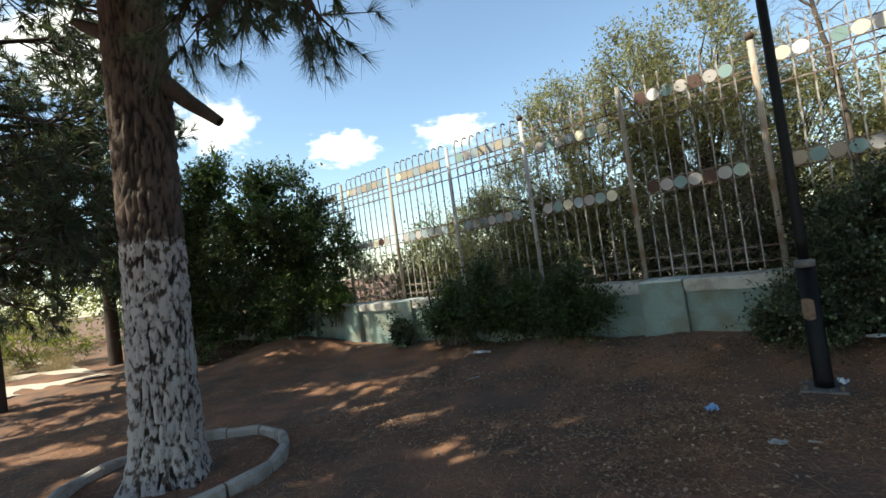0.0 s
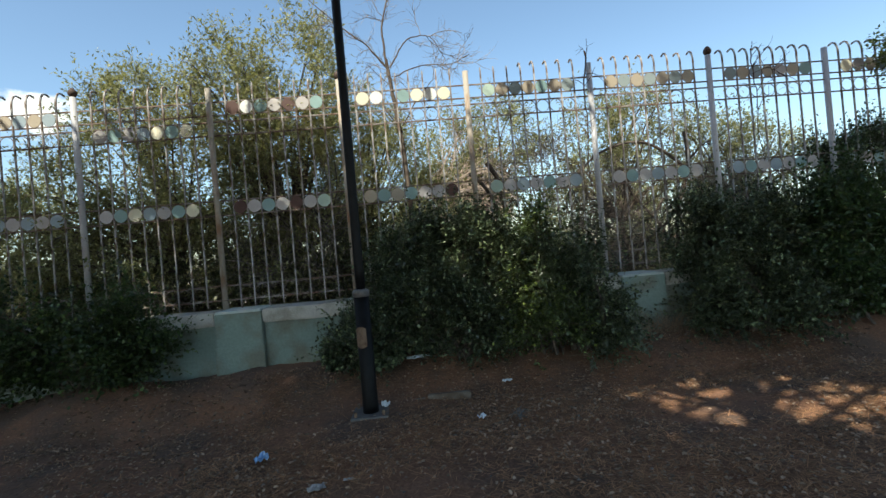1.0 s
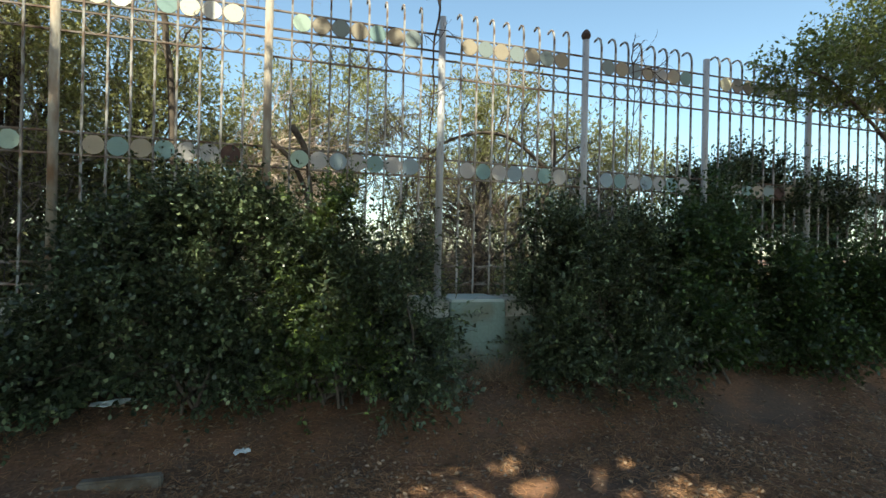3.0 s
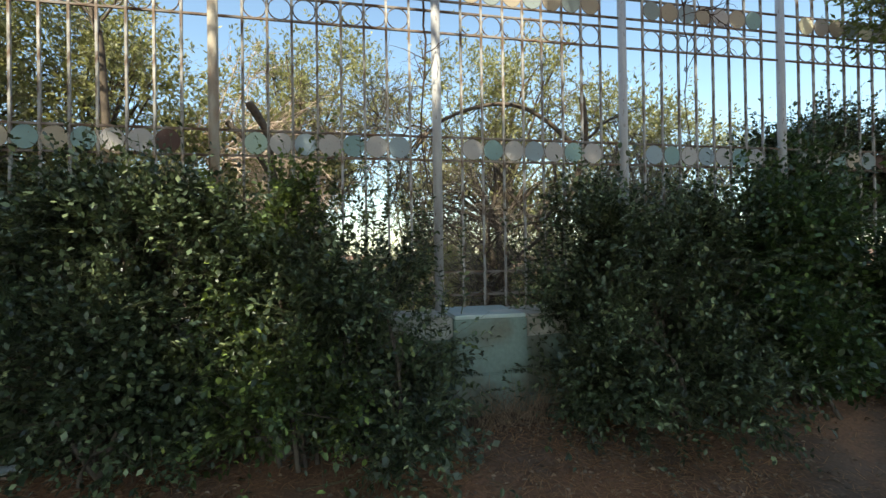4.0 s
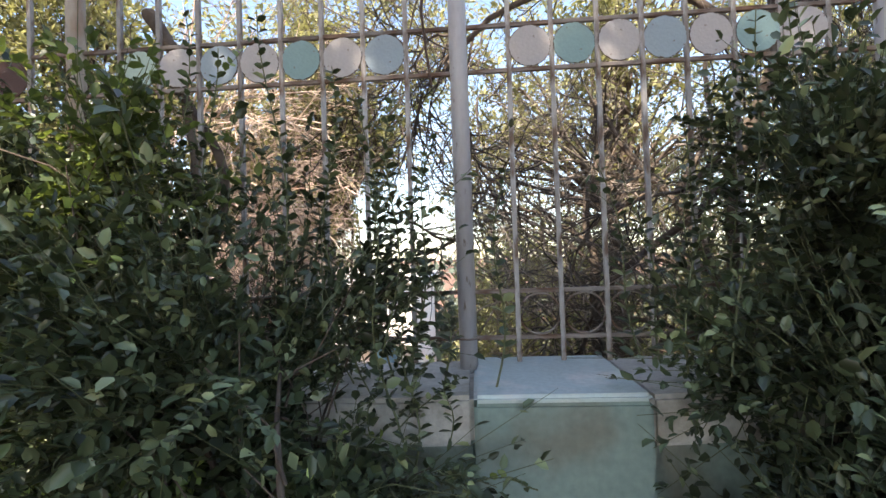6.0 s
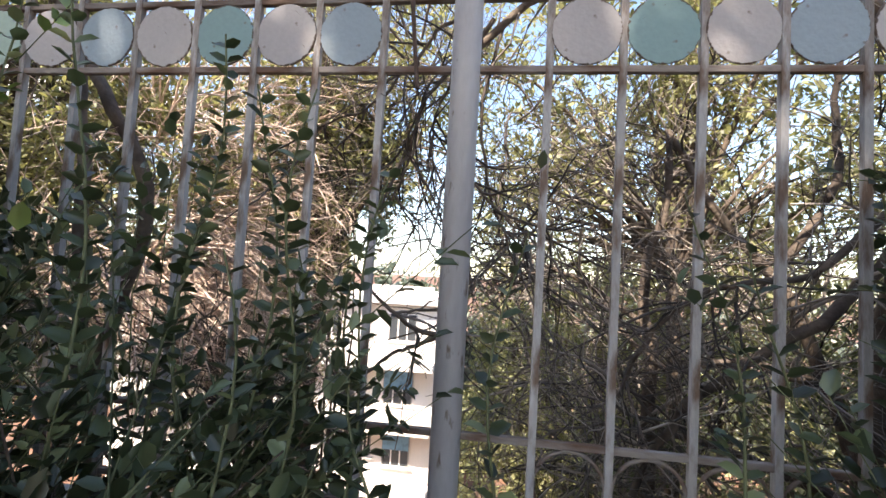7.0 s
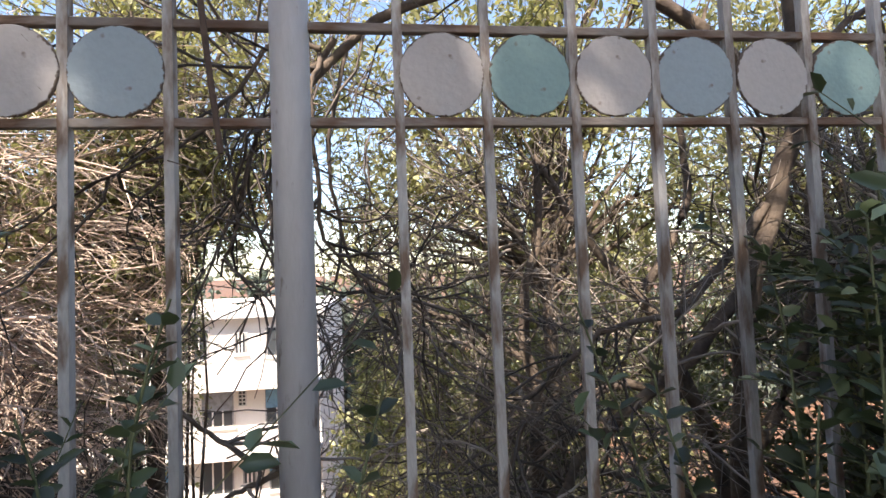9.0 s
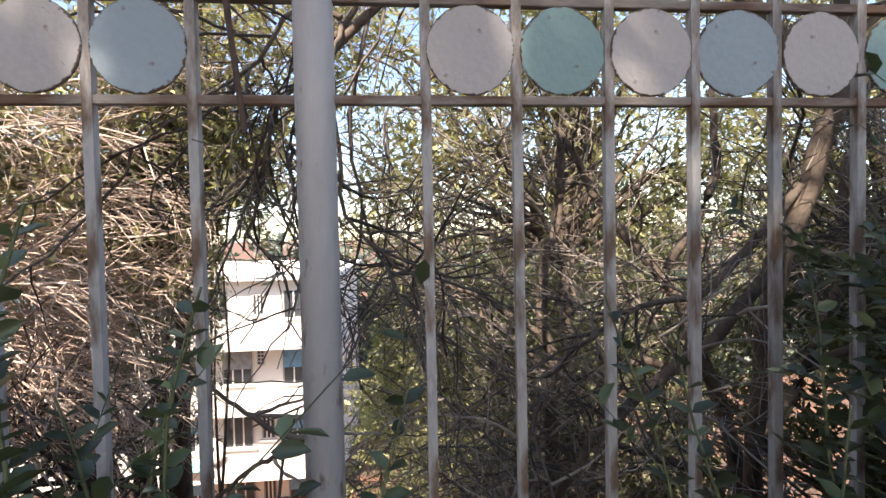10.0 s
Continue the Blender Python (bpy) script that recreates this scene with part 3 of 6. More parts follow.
def plant(name, label, category, seed, base, blobs, shoots, leaf, wood, per=12, length=(0.2, 0.45), size=(0.045, 0.024), stems=24, up=0.35, thick=0.02, wob=0.22,
          droop=0.0, inner=0.55, floor=None, twig=0.0028, group="", trunk=None, stemwood=None, angle=0.9, folded=False, clump=16, deep=0, leaf_up=0.8):
    """A bush or tree: stems from the base into the crown, leafy shoots in the crown's outer part."""
    rng = np.random.default_rng(seed)
    ob = empty(name, label, category, group, base)
    o = np.array(base)
    S, N = blob_points(rng, blobs, shoots, inner, clump)
    low = ground_height(S[:, 0], S[:, 1]) + 0.02 if floor is None else np.full(len(S), floor)
    ok = (S[:, 2] > low) & keep_clear(S)
    S, N = S[ok], N[ok]
    L = rng.uniform(*length, len(S)) * np.where(rng.uniform(0, 1, len(S)) < 0.12, 1.5, 1.0)
    P = grow(rng, S - N * 0.3 * L[:, None], N + np.array([0, 0, up]) + rng.normal(0, 0.45, N.shape), L, 6, wob, (0, 0, -droop))
    ok = keep_clear(P[:, -1]) & keep_clear(P[:, 3]) & (P[..., 2].min(1) > ground_height(P[:, -1, 0], P[:, -1, 1]) - 0.02)
    P = P[ok]
    pos, ax = along(rng, P, per, 0.08, 1.0, angle)
    ok = keep_clear(pos) & keep_clear(pos + ax * size[0])
    pos, ax = pos[ok], ax[ok]
    sc = rng.uniform(0.6, 1.25, len(pos))
    v, f = (leaf_arrays if folded else blade_arrays)(rng, pos - o, ax, size[0] * sc, size[1] * sc, up=leaf_up)
    child("foliage", arrays_mesh("foliage", v, f, leaf), ob)
    if deep:
        S2, N2 = blob_points(rng, [(*b[:3], b[3] * 0.6, b[4] * 0.55, b[5] * 0.6) for b in blobs], deep, 0.1, 3)
        p2, a2 = np.repeat(S2, 4, 0) + rng.normal(0, 0.05, (len(S2) * 4, 3)), np.repeat(N2, 4, 0) + rng.normal(0, 0.8, (len(S2) * 4, 3))
        g = keep_clear(p2) & (p2[:, 2] > ground_height(p2[:, 0], p2[:, 1]))
        v2, f2 = blade_arrays(rng, p2[g] - o, a2[g], size[0] * 1.25, size[1] * 1.35)
        child("foliage", arrays_mesh("foliage", v2, f2, leaf), ob)
    child("twig_mass", tubes("twig_mass", [((P if folded else P[::2])[:, [0, 2, 5]] - o, twig, twig * 0.4)], stemwood or wood, 3), ob)
    if stems:
        ends = P[rng.choice(len(P), min(stems, len(P)), replace=False), 0]
        b0 = np.array(base) + rng.normal(0, 0.12, (len(ends), 3)) * np.array([1, 1, 0])
        if trunk is not None:
            b0 = np.repeat(np.array([trunk[-1]], float), len(ends), 0)
        t = np.linspace(0, 1, 9)[None, :, None]
        mid = (b0 + ends) / 2 + np.array([0, 0, 0.25]) * np.linalg.norm(ends - b0, axis=1, keepdims=True) + rng.normal(0, 0.12, ends.shape)
        Q = b0[:, None] * (1 - t) ** 2 + 2 * mid[:, None] * t * (1 - t) + ends[:, None] * t ** 2
        Q = Q + rng.normal(0, 0.015, Q.shape) * t
        cut = keep_clear(Q).all(1)
        Q = Q[cut] if cut.any() else Q[:1]
        S2, D2, _ = spawn(rng, Q, 4, 0.35, 0.95, 0.7)
        P2 = grow(rng, S2, D2, rng.uniform(0.2, 0.6, len(S2)), 6, 0.25)
        P2 = P2[keep_clear(P2).all(1)]
        groups = [(Q[:, ::2] - o, thick, thick * 0.3), (P2[:, [0, 2, 5]] - o, thick * 0.3, 0.002)]
        if trunk is not None:
            T = np.array(trunk, float)[None]
            groups.append((T - o, thick * 2.6, thick * 1.8))
        child("branch_work", tubes("branch_work", groups, wood, 5), ob)
    return ob


HEDGE = dict(leaf=M_LEAF, wood=M_BRANCH, stemwood=M_STEM, size=(0.052, 0.028), per=15, length=(0.25, 0.75), wob=0.15, up=0.45, clump=66, deep=4200, leaf_up=1.5)
NEAR = dict(HEDGE, folded=True, deep=3000)
FAR = dict(HEDGE, leaf=M_BUSH, size=(0.060, 0.034), per=13)
HL = "dense dark green evergreen hedge shrub by the wall"
plant("hedge_shrub", HL + ", tall and bushy", "shrub", 11, (-2.4, -0.8, 0.2), [(-2.9, -0.8, 0.75, 0.75, 0.42, 0.65), (-2.1, -0.85, 0.75, 0.75, 0.45, 0.65), (-2.3, -0.6, 1.4, 0.5, 0.33, 0.7), (-1.75, -0.55, 1.5, 0.4, 0.3, 0.8), (-3.0, -0.6, 1.15, 0.4, 0.3, 0.5), (-2.6, -0.48, 1.9, 0.6, 0.26, 0.55), (-3.2, -0.48, 1.65, 0.4, 0.26, 0.55)], 4000, stems=40, **HEDGE)
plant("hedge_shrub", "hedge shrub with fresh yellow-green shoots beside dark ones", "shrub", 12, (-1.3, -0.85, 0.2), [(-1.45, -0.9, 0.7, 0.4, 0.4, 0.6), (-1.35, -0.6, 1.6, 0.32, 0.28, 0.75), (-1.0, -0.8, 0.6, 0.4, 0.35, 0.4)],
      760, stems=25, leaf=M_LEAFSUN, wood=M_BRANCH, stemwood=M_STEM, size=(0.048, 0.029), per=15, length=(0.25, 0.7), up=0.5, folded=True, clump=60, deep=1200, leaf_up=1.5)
plant("hedge_shrub", HL + ", thin and leggy", "shrub", 13, (-0.7, -0.75, 0.2), [(-0.8, -0.72, 0.95, 0.42, 0.33, 0.58), (-0.42, -0.75, 0.8, 0.22, 0.2, 0.25), (-0.5, -0.95, 0.4, 0.3, 0.25, 0.22), (-1.05, -0.55, 1.25, 0.33, 0.28, 0.45)], 1150, stems=40, **NEAR)
plant("hedge_shrub", "loose leggy shrub with wispy upright twigs", "shrub", 23, (-0.55, -0.5, 0.25), [(-0.66, -0.45, 1.5, 0.3, 0.18, 0.4), (-0.4, -0.45, 1.45, 0.22, 0.15, 0.35), (-0.95, -0.45, 1.6, 0.3, 0.2, 0.45)], 110, stems=16, **dict(NEAR, clump=5, deep=0, inner=0.1, up=1.1, per=17, size=(0.046, 0.025), thick=0.009))
plant("hedge_shrub", HL + ", wide", "shrub", 14, (1.7, -0.85, 0.2), [(1.35, -0.85, 0.7, 0.5, 0.4, 0.6), (1.0, -0.78, 0.55, 0.28, 0.22, 0.42), (2.0, -0.85, 0.75, 0.7, 0.45, 0.65), (1.9, -0.55, 1.4, 0.7, 0.32, 0.65), (1.40, -0.5, 1.5, 0.32, 0.22, 0.55), (1.15, -0.52, 1.15, 0.28, 0.15, 0.25), (2.4, -0.6, 1.5, 0.5, 0.35, 0.7)], 3300, stems=40, **NEAR)
plant("hedge_shrub", HL + ", wide and rounded", "shrub", 15, (3.2, -0.85, 0.2), [(3.0, -0.6, 1.4, 0.7, 0.4, 0.8), (3.7, -0.6, 1.5, 0.6, 0.4, 0.85), (3.3, -0.9, 0.7, 0.8, 0.45, 0.55)], 2300, stems=30, **FAR)
plant("hedge_shrub", HL + ", rounded", "shrub", 16, (5.0, -0.9, 0.2), [(4.6, -0.8, 1.2, 0.8, 0.5, 1.0), (5.5, -0.9, 1.0, 0.9, 0.5, 0.85), (6.3, -0.9, 0.7, 0.8, 0.5, 0.6)], 1800, stems=30, **FAR)
plant("hedge_shrub", "low dark green shrub beneath the lamp post", "shrub", 17, (-3.8, -0.85, 0.15), [(-3.95, -0.85, 0.5, 0.45, 0.3, 0.38), (-3.45, -0.9, 0.55, 0.35, 0.3, 0.42)], 800, stems=25, **HEDGE)
plant("hedge_shrub", "dark green shrub spilling over the wall", "shrub", 18, (-7.4, -0.8, 0.2), [(-6.9, -0.85, 0.75, 0.6, 0.4, 0.6), (-7.8, -0.75, 0.8, 0.7, 0.4, 0.62), (-8.6, -0.75, 0.9, 0.7, 0.4, 0.7)], 1800, stems=30, **FAR)
plant("hedge_shrub", "dark green shrub in front of the wall", "shrub", 19, (-9.4, -0.8, 0.2), [(-9.4, -0.75, 0.85, 0.5, 0.4, 0.65), (-9.85, -0.8, 0.6, 0.4, 0.35, 0.4)], 850, stems=25, **FAR)
plant("weed", "thin dark leafy weed by the wall", "plant", 20, (-11.0, -0.9, 0.1), [(-11.0, -0.9, 0.45, 0.25, 0.2, 0.35)], 60, stems=6, thick=0.006, **HEDGE)
plant("ivy", "green leafy creeper hanging over the wall end", "plant", 21, (-13.9, -0.6, 0.6), [(-13.9, -0.55, 1.3, 0.6, 0.25, 0.35)], 500, M_IVY, M_BRANCH, stems=8, size=(0.07, 0.06), per=8)


plant("weed", "low grey-green leafy weed at the hedge foot", "plant", 22, (-0.3, -1.15, 0.2), [(-0.3, -1.15, 0.30, 0.28, 0.18, 0.16), (-0.75, -1.25, 0.22, 0.3, 0.2, 0.14)], 60, M_GREYLEAF, M_STEM, stems=5, thick=0.005, size=(0.075, 0.045), per=8, length=(0.15, 0.3))


# tall leafy shoots that stand clear of the hedge
def shoot(seed, foot, top, n, size=0.06):
    rng = np.random.default_rng(seed)
    ob = empty("leafy_shoot", "upright shoot with pairs of dark oval leaves", "plant", "leafy shoots", foot)
    f0, t0 = np.array(foot, float), np.array(top, float)
    t = np.linspace(0, 1, 12)[:, None]
    P = (f0 * (1 - t) + t0 * t + 0.03 * np.sin(t * 7 + seed) * np.array([1, 0.4, 0]))[None] - f0
    child("stem", tubes("stem", [(P, 0.005, 0.002)], M_STEM, 5), ob)
    pos, ax, T = [], [], unit(t0 - f0)
    for k in range(n):
        u = 0.12 + 0.88 * k / n
        p = np.array([np.interp(u, t[:, 0], P[0, :, c]) for c in range(3)])
        a = k * 2.4 + seed
        s = np.array([math.cos(a), math.sin(a) * 0.7, 0.45])
        for sg in (1, -1):
            pos.append(p)
            ax.append(s * np.array([sg, sg, 1]))
    pos, ax = np.array(pos), np.array(ax)
    sc = rng.uniform(0.75, 1.15, len(pos)) * (1 - 0.35 * np.repeat(np.arange(n) / n, 2))
    v, f = leaf_arrays(rng, pos, ax, size * sc, size * 0.62 * sc, 0.3, 1.6)
    child("leaves", arrays_mesh("leaves", v, f, M_LEAF), ob)


for k, (foot, top, n) in enumerate((((-0.58, -0.42, 1.2), (-0.50, -0.40, 2.44), 34), ((-0.33, -0.42, 1.2), (-0.38, -0.40, 2.32), 26), ((-0.62, -0.6, 1.2), (-0.70, -0.55, 2.6), 28), ((-0.24, -0.35, 1.1), (-0.09, -0.35, 2.17), 26),
                                    ((0.12, -0.38, 1.13), (0.18, -0.35, 2.03), 17), ((-0.9, -0.6, 1.3), (-0.95, -0.5, 2.5), 26), ((-0.25, -0.6, 1.0), (-0.33, -0.62, 1.95), 20), ((0.80, -0.5, 1.2), (0.98, -0.40, 2.25), 20),
                                    ((0.92, -0.6, 1.2), (1.12, -0.5, 2.5), 24), ((-0.05, -0.5, 1.13), (-0.12, -0.42, 1.75), 13), ((-0.22, -0.32, 1.2), (-0.15, -0.30, 2.10), 18), ((-0.5, -0.45, 1.2), (-0.52, -0.38, 2.25), 26),
                                    ((-1.05, -0.5, 1.3), (-1.1, -0.45, 2.7), 30), ((-0.3, -0.35, 1.15), (-0.34, -0.28, 2.0), 22), ((1.0, -0.42, 1.2), (1.08, -0.34, 2.35), 24), ((1.2, -0.5, 1.4), (1.3, -0.4, 2.75), 28),
                                    ((0.86, -0.42, 1.2), (0.9, -0.36, 1.95), 18), ((-0.2, -0.55, 0.9), (-0.2, -0.5, 1.6), 16), ((1.05, -0.30, 1.3), (0.90, -0.25, 2.22), 24), ((1.12, -0.28, 1.4), (1.06, -0.25, 2.26), 22),
                                    ((0.72, -0.32, 1.2), (0.56, -0.26, 2.13), 17), ((0.80, -0.32, 1.2), (0.68, -0.28, 2.05), 18), ((-0.28, -0.5, 1.3), (-0.23, -0.48, 2.28), 24), ((1.2, -0.3, 1.3), (1.2, -0.24, 2.15), 24))):
    shoot(40 + k, foot, top, n)

def spray(rng, foot, way, length, leaf):
    """An arching twig with leaves in pairs on both sides."""
    t = np.linspace(0, 1, 8)[:, None]
    w = unit(np.array(way, float))
    P = t * length * w + np.array([0, 0, -0.28]) * length * t ** 2 + 0.015 * np.sin(t * 6 + length * 40) * np.array([1, 0.3, 0.2])
    W = P + np.array(foot)
    if not keep_clear(W[1:]).all() or (W[:, 2] < ground_height(W[:, 0], W[:, 1]) + 0.03).any():
        return
    ob = empty("leafy_spray", "arching twig with paired oval leaves", "plant", "leafy sprays", foot)
    child("stem", tubes("stem", [(P[None], 0.003, 0.0012)], M_STEM, 4), ob)
    n = int(length / 0.032)
    u = np.repeat(0.15 + 0.85 * np.arange(n) / n, 2)
    pos = np.stack([np.interp(u, t[:, 0], P[:, c]) for c in range(3)], -1)
    side = unit(np.cross(w, np.array([0, 0, 1.0]) + rng.normal(0, 0.25, 3)))
    ax = side[None] * np.tile([1, -1], n)[:, None] + w * 0.55 + rng.normal(0, 0.22, (2 * n, 3))
    sc = rng.uniform(0.8, 1.15, 2 * n) * (1.0 - 0.45 * u ** 2) * rng.choice([0, 1], 2 * n, p=[0.08, 0.92])
    v, f = leaf_arrays(rng, pos, ax, 0.048 * sc, 0.027 * sc, 0.3, 1.6)
    child("leaves", arrays_mesh("leaves", v, f, leaf), ob)


srng = np.random.default_rng(77)
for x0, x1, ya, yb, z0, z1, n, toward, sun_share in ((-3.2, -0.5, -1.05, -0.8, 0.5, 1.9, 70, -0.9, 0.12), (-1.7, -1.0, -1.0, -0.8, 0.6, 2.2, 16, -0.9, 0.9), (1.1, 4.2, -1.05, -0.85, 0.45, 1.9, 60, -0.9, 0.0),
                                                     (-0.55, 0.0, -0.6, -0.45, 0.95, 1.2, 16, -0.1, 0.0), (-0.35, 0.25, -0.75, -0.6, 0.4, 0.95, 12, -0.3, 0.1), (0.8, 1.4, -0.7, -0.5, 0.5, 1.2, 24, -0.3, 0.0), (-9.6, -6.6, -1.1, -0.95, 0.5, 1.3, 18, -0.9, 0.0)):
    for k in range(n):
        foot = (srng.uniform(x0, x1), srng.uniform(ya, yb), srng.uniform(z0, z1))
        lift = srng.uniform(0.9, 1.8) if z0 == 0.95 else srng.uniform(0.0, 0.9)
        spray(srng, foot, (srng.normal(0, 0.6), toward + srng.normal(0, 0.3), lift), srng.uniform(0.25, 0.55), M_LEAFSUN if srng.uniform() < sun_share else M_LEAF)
for k in range(9):
    spray(srng, (srng.uniform(1.02, 1.2), srng.uniform(-0.34, -0.24), srng.uniform(1.85, 2.12)), (srng.uniform(-1.0, -0.2), srng.normal(0, 0.15), srng.uniform(0.3, 0.9)), srng.uniform(0.22, 0.34), M_LEAF)

OLIVE = dict(leaf=M_OLIVE, wood=M_BRANCH, stemwood=M_TWIG, size=(0.072, 0.025), per=9, length=(0.25, 0.6), up=0.25, droop=0.02)
OL = "olive-like tree with small grey-green leaves behind the fence"
plant("tree", OL + ", broad and dense", "tree", 31, (-7.2, 1.6, -0.2), [(-7.6, 0.9, 3.5, 1.0, 0.9, 1.5), (-6.6, 0.9, 3.2, 0.9, 0.9, 1.7), (-7.2, 0.9, 2.0, 1.2, 0.9, 1.0), (-7.6, 1.2, 4.7, 0.7, 0.7, 0.7), (-8.6, 0.7, 2.8, 0.8, 0.8, 1.3), (-9.3, 0.6, 2.4, 0.6, 0.7, 1.2)], 5200, stems=60, thick=0.03, trunk=[(-7.2, 1.6, -0.2), (-7.15, 1.65, 0.8), (-7.25, 1.6, 1.6)], **OLIVE)
plant("tree", OL + ", tallest", "tree", 32, (-5.2, 1.8, -0.2), [(-5.8, 1.0, 4.4, 0.8, 0.9, 1.4), (-4.7, 1.1, 4.6, 0.8, 0.9, 1.5), (-5.0, 1.0, 3.2, 1.2, 0.9, 1.2), (-5.2, 1.0, 1.8, 1.2, 0.8, 0.8)], 5400, stems=60, thick=0.035, trunk=[(-5.2, 1.8, -0.2), (-5.3, 1.8, 0.8), (-5.2, 1.7, 1.8)], **OLIVE)
plant("tree", OL + ", slim", "tree", 33, (-3.9, 2.0, -0.3), [(-4.0, 2.0, 3.6, 0.6, 0.6, 1.7), (-3.5, 1.8, 1.8, 0.7, 0.6, 0.9), (-3.2, 1.6, 3.3, 0.7, 0.6, 1.3), (-2.6, 1.8, 2.6, 0.6, 0.5, 0.8)], 3200, stems=40, thick=0.025, trunk=[(-3.9, 2.0, -0.3), (-3.9, 2.0, 1.0), (-3.95, 2.0, 2.0)], **OLIVE)
plant("tree", OL + ", sunlit", "tree", 34, (-1.5, 2.6, -0.5), [(-1.9, 2.6, 3.7, 0.8, 0.7, 1.1), (-0.9, 2.8, 3.9, 0.8, 0.7, 1.0), (-1.6, 2.5, 2.6, 1.0, 0.7, 0.9)], 2400, stems=50, thick=0.028, trunk=[(-1.5, 2.6, -0.5), (-1.5, 2.6, 0.8), (-1.45, 2.6, 1.9)], **OLIVE)
plant("tree", OL + ", rounded", "tree", 35, (1.4, 2.4, -0.4), [(0.9, 2.5, 3.8, 0.9, 0.7, 1.0), (1.9, 2.4, 4.0, 0.8, 0.7, 0.9), (0.4, 2.6, 2.6, 0.5, 0.5, 0.9), (1.6, 2.2, 2.6, 0.9, 0.6, 0.6)], 1900, stems=50, thick=0.028, trunk=[(1.4, 2.4, -0.4), (1.45, 2.4, 0.9), (1.4, 2.4, 2.0)], **OLIVE)
plant("tree", OL + ", low", "tree", 36, (3.7, 2.2, -0.4), [(3.3, 2.2, 3.2, 0.9, 0.7, 1.0), (4.4, 2.1, 3.1, 0.9, 0.7, 0.9), (3.8, 2.0, 2.0, 1.1, 0.7, 0.8)], 2600, stems=50, thick=0.028, trunk=[(3.7, 2.2, -0.4), (3.7, 2.2, 0.8), (3.75, 2.2, 1.8)], **OLIVE)
plant("tree", OL + ", loose", "tree", 37, (-11.0, 1.8, -0.3), [(-10.4, 1.6, 2.6, 0.9, 0.7, 1.1), (-11.6, 1.8, 2.4, 0.9, 0.7, 1.2), (-9.6, 1.6, 2.4, 0.6, 0.6, 1.3), (-12.6, 1.8, 1.8, 0.9, 0.6, 0.9), (-10.8, 1.6, 1.2, 1.6, 0.5, 0.9)], 3600, stems=40, thick=0.028, **OLIVE)
plant("tree", "sunlit light green leafy tree down the slope", "tree", 47, (0.9, 4.6, -1.5), [(0.2, 4.6, 2.0, 1.0, 0.8, 1.6), (1.8, 4.4, 2.2, 1.2, 0.8, 1.6), (3.6, 4.4, 2.2, 1.3, 0.8, 1.7), (1.2, 4.3, 0.2, 1.6, 0.8, 1.0), (-0.1, 4.8, -0.2, 0.45, 0.5, 0.9), (0.0, 4.8, 0.9, 0.4, 0.5, 0.7)], 3600, stems=50, thick=0.03, **OLIVE)
plant("tree", "sunlit light green leafy tree down the slope", "tree", 48, (-2.6, 4.4, -1.5), [(-2.6, 4.2, 1.8, 1.0, 0.8, 1.6), (-3.8, 4.2, 1.6, 1.2, 0.8, 1.6), (-1.9, 3.8, 2.6, 0.6, 0.6, 0.7)], 2400, stems=40, thick=0.03, **OLIVE)
# shade-toned leaves for scrub standing in shade
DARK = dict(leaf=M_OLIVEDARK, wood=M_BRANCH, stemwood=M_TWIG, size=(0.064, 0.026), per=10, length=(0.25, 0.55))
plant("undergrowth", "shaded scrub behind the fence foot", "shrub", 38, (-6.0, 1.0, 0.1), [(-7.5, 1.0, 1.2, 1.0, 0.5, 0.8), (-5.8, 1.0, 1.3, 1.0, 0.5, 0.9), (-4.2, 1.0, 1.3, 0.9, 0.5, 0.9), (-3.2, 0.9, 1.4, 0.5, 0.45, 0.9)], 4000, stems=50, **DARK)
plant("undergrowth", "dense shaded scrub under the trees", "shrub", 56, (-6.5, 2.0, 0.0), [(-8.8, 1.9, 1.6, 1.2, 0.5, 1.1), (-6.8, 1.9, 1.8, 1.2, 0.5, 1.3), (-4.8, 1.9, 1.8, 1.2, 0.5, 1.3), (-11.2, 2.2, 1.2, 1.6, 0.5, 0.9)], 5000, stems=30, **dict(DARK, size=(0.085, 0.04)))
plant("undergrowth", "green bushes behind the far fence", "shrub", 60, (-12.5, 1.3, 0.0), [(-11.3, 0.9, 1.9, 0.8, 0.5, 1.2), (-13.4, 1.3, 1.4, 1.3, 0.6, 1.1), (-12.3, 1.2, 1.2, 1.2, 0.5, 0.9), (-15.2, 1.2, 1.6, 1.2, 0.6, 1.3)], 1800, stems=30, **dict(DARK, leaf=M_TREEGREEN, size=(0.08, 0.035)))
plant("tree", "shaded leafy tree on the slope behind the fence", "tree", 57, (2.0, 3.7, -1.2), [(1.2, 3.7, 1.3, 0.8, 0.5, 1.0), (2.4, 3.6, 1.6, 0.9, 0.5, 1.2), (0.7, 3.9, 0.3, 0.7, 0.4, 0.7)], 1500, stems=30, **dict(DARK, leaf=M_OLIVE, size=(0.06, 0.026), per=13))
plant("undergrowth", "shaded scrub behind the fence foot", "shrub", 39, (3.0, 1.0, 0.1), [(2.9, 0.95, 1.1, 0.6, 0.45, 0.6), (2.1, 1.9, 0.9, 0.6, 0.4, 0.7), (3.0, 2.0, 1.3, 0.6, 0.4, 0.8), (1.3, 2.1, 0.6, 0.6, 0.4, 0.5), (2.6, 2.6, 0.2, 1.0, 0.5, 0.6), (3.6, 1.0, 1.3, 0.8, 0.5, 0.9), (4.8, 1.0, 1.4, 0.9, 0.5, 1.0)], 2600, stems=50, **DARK)
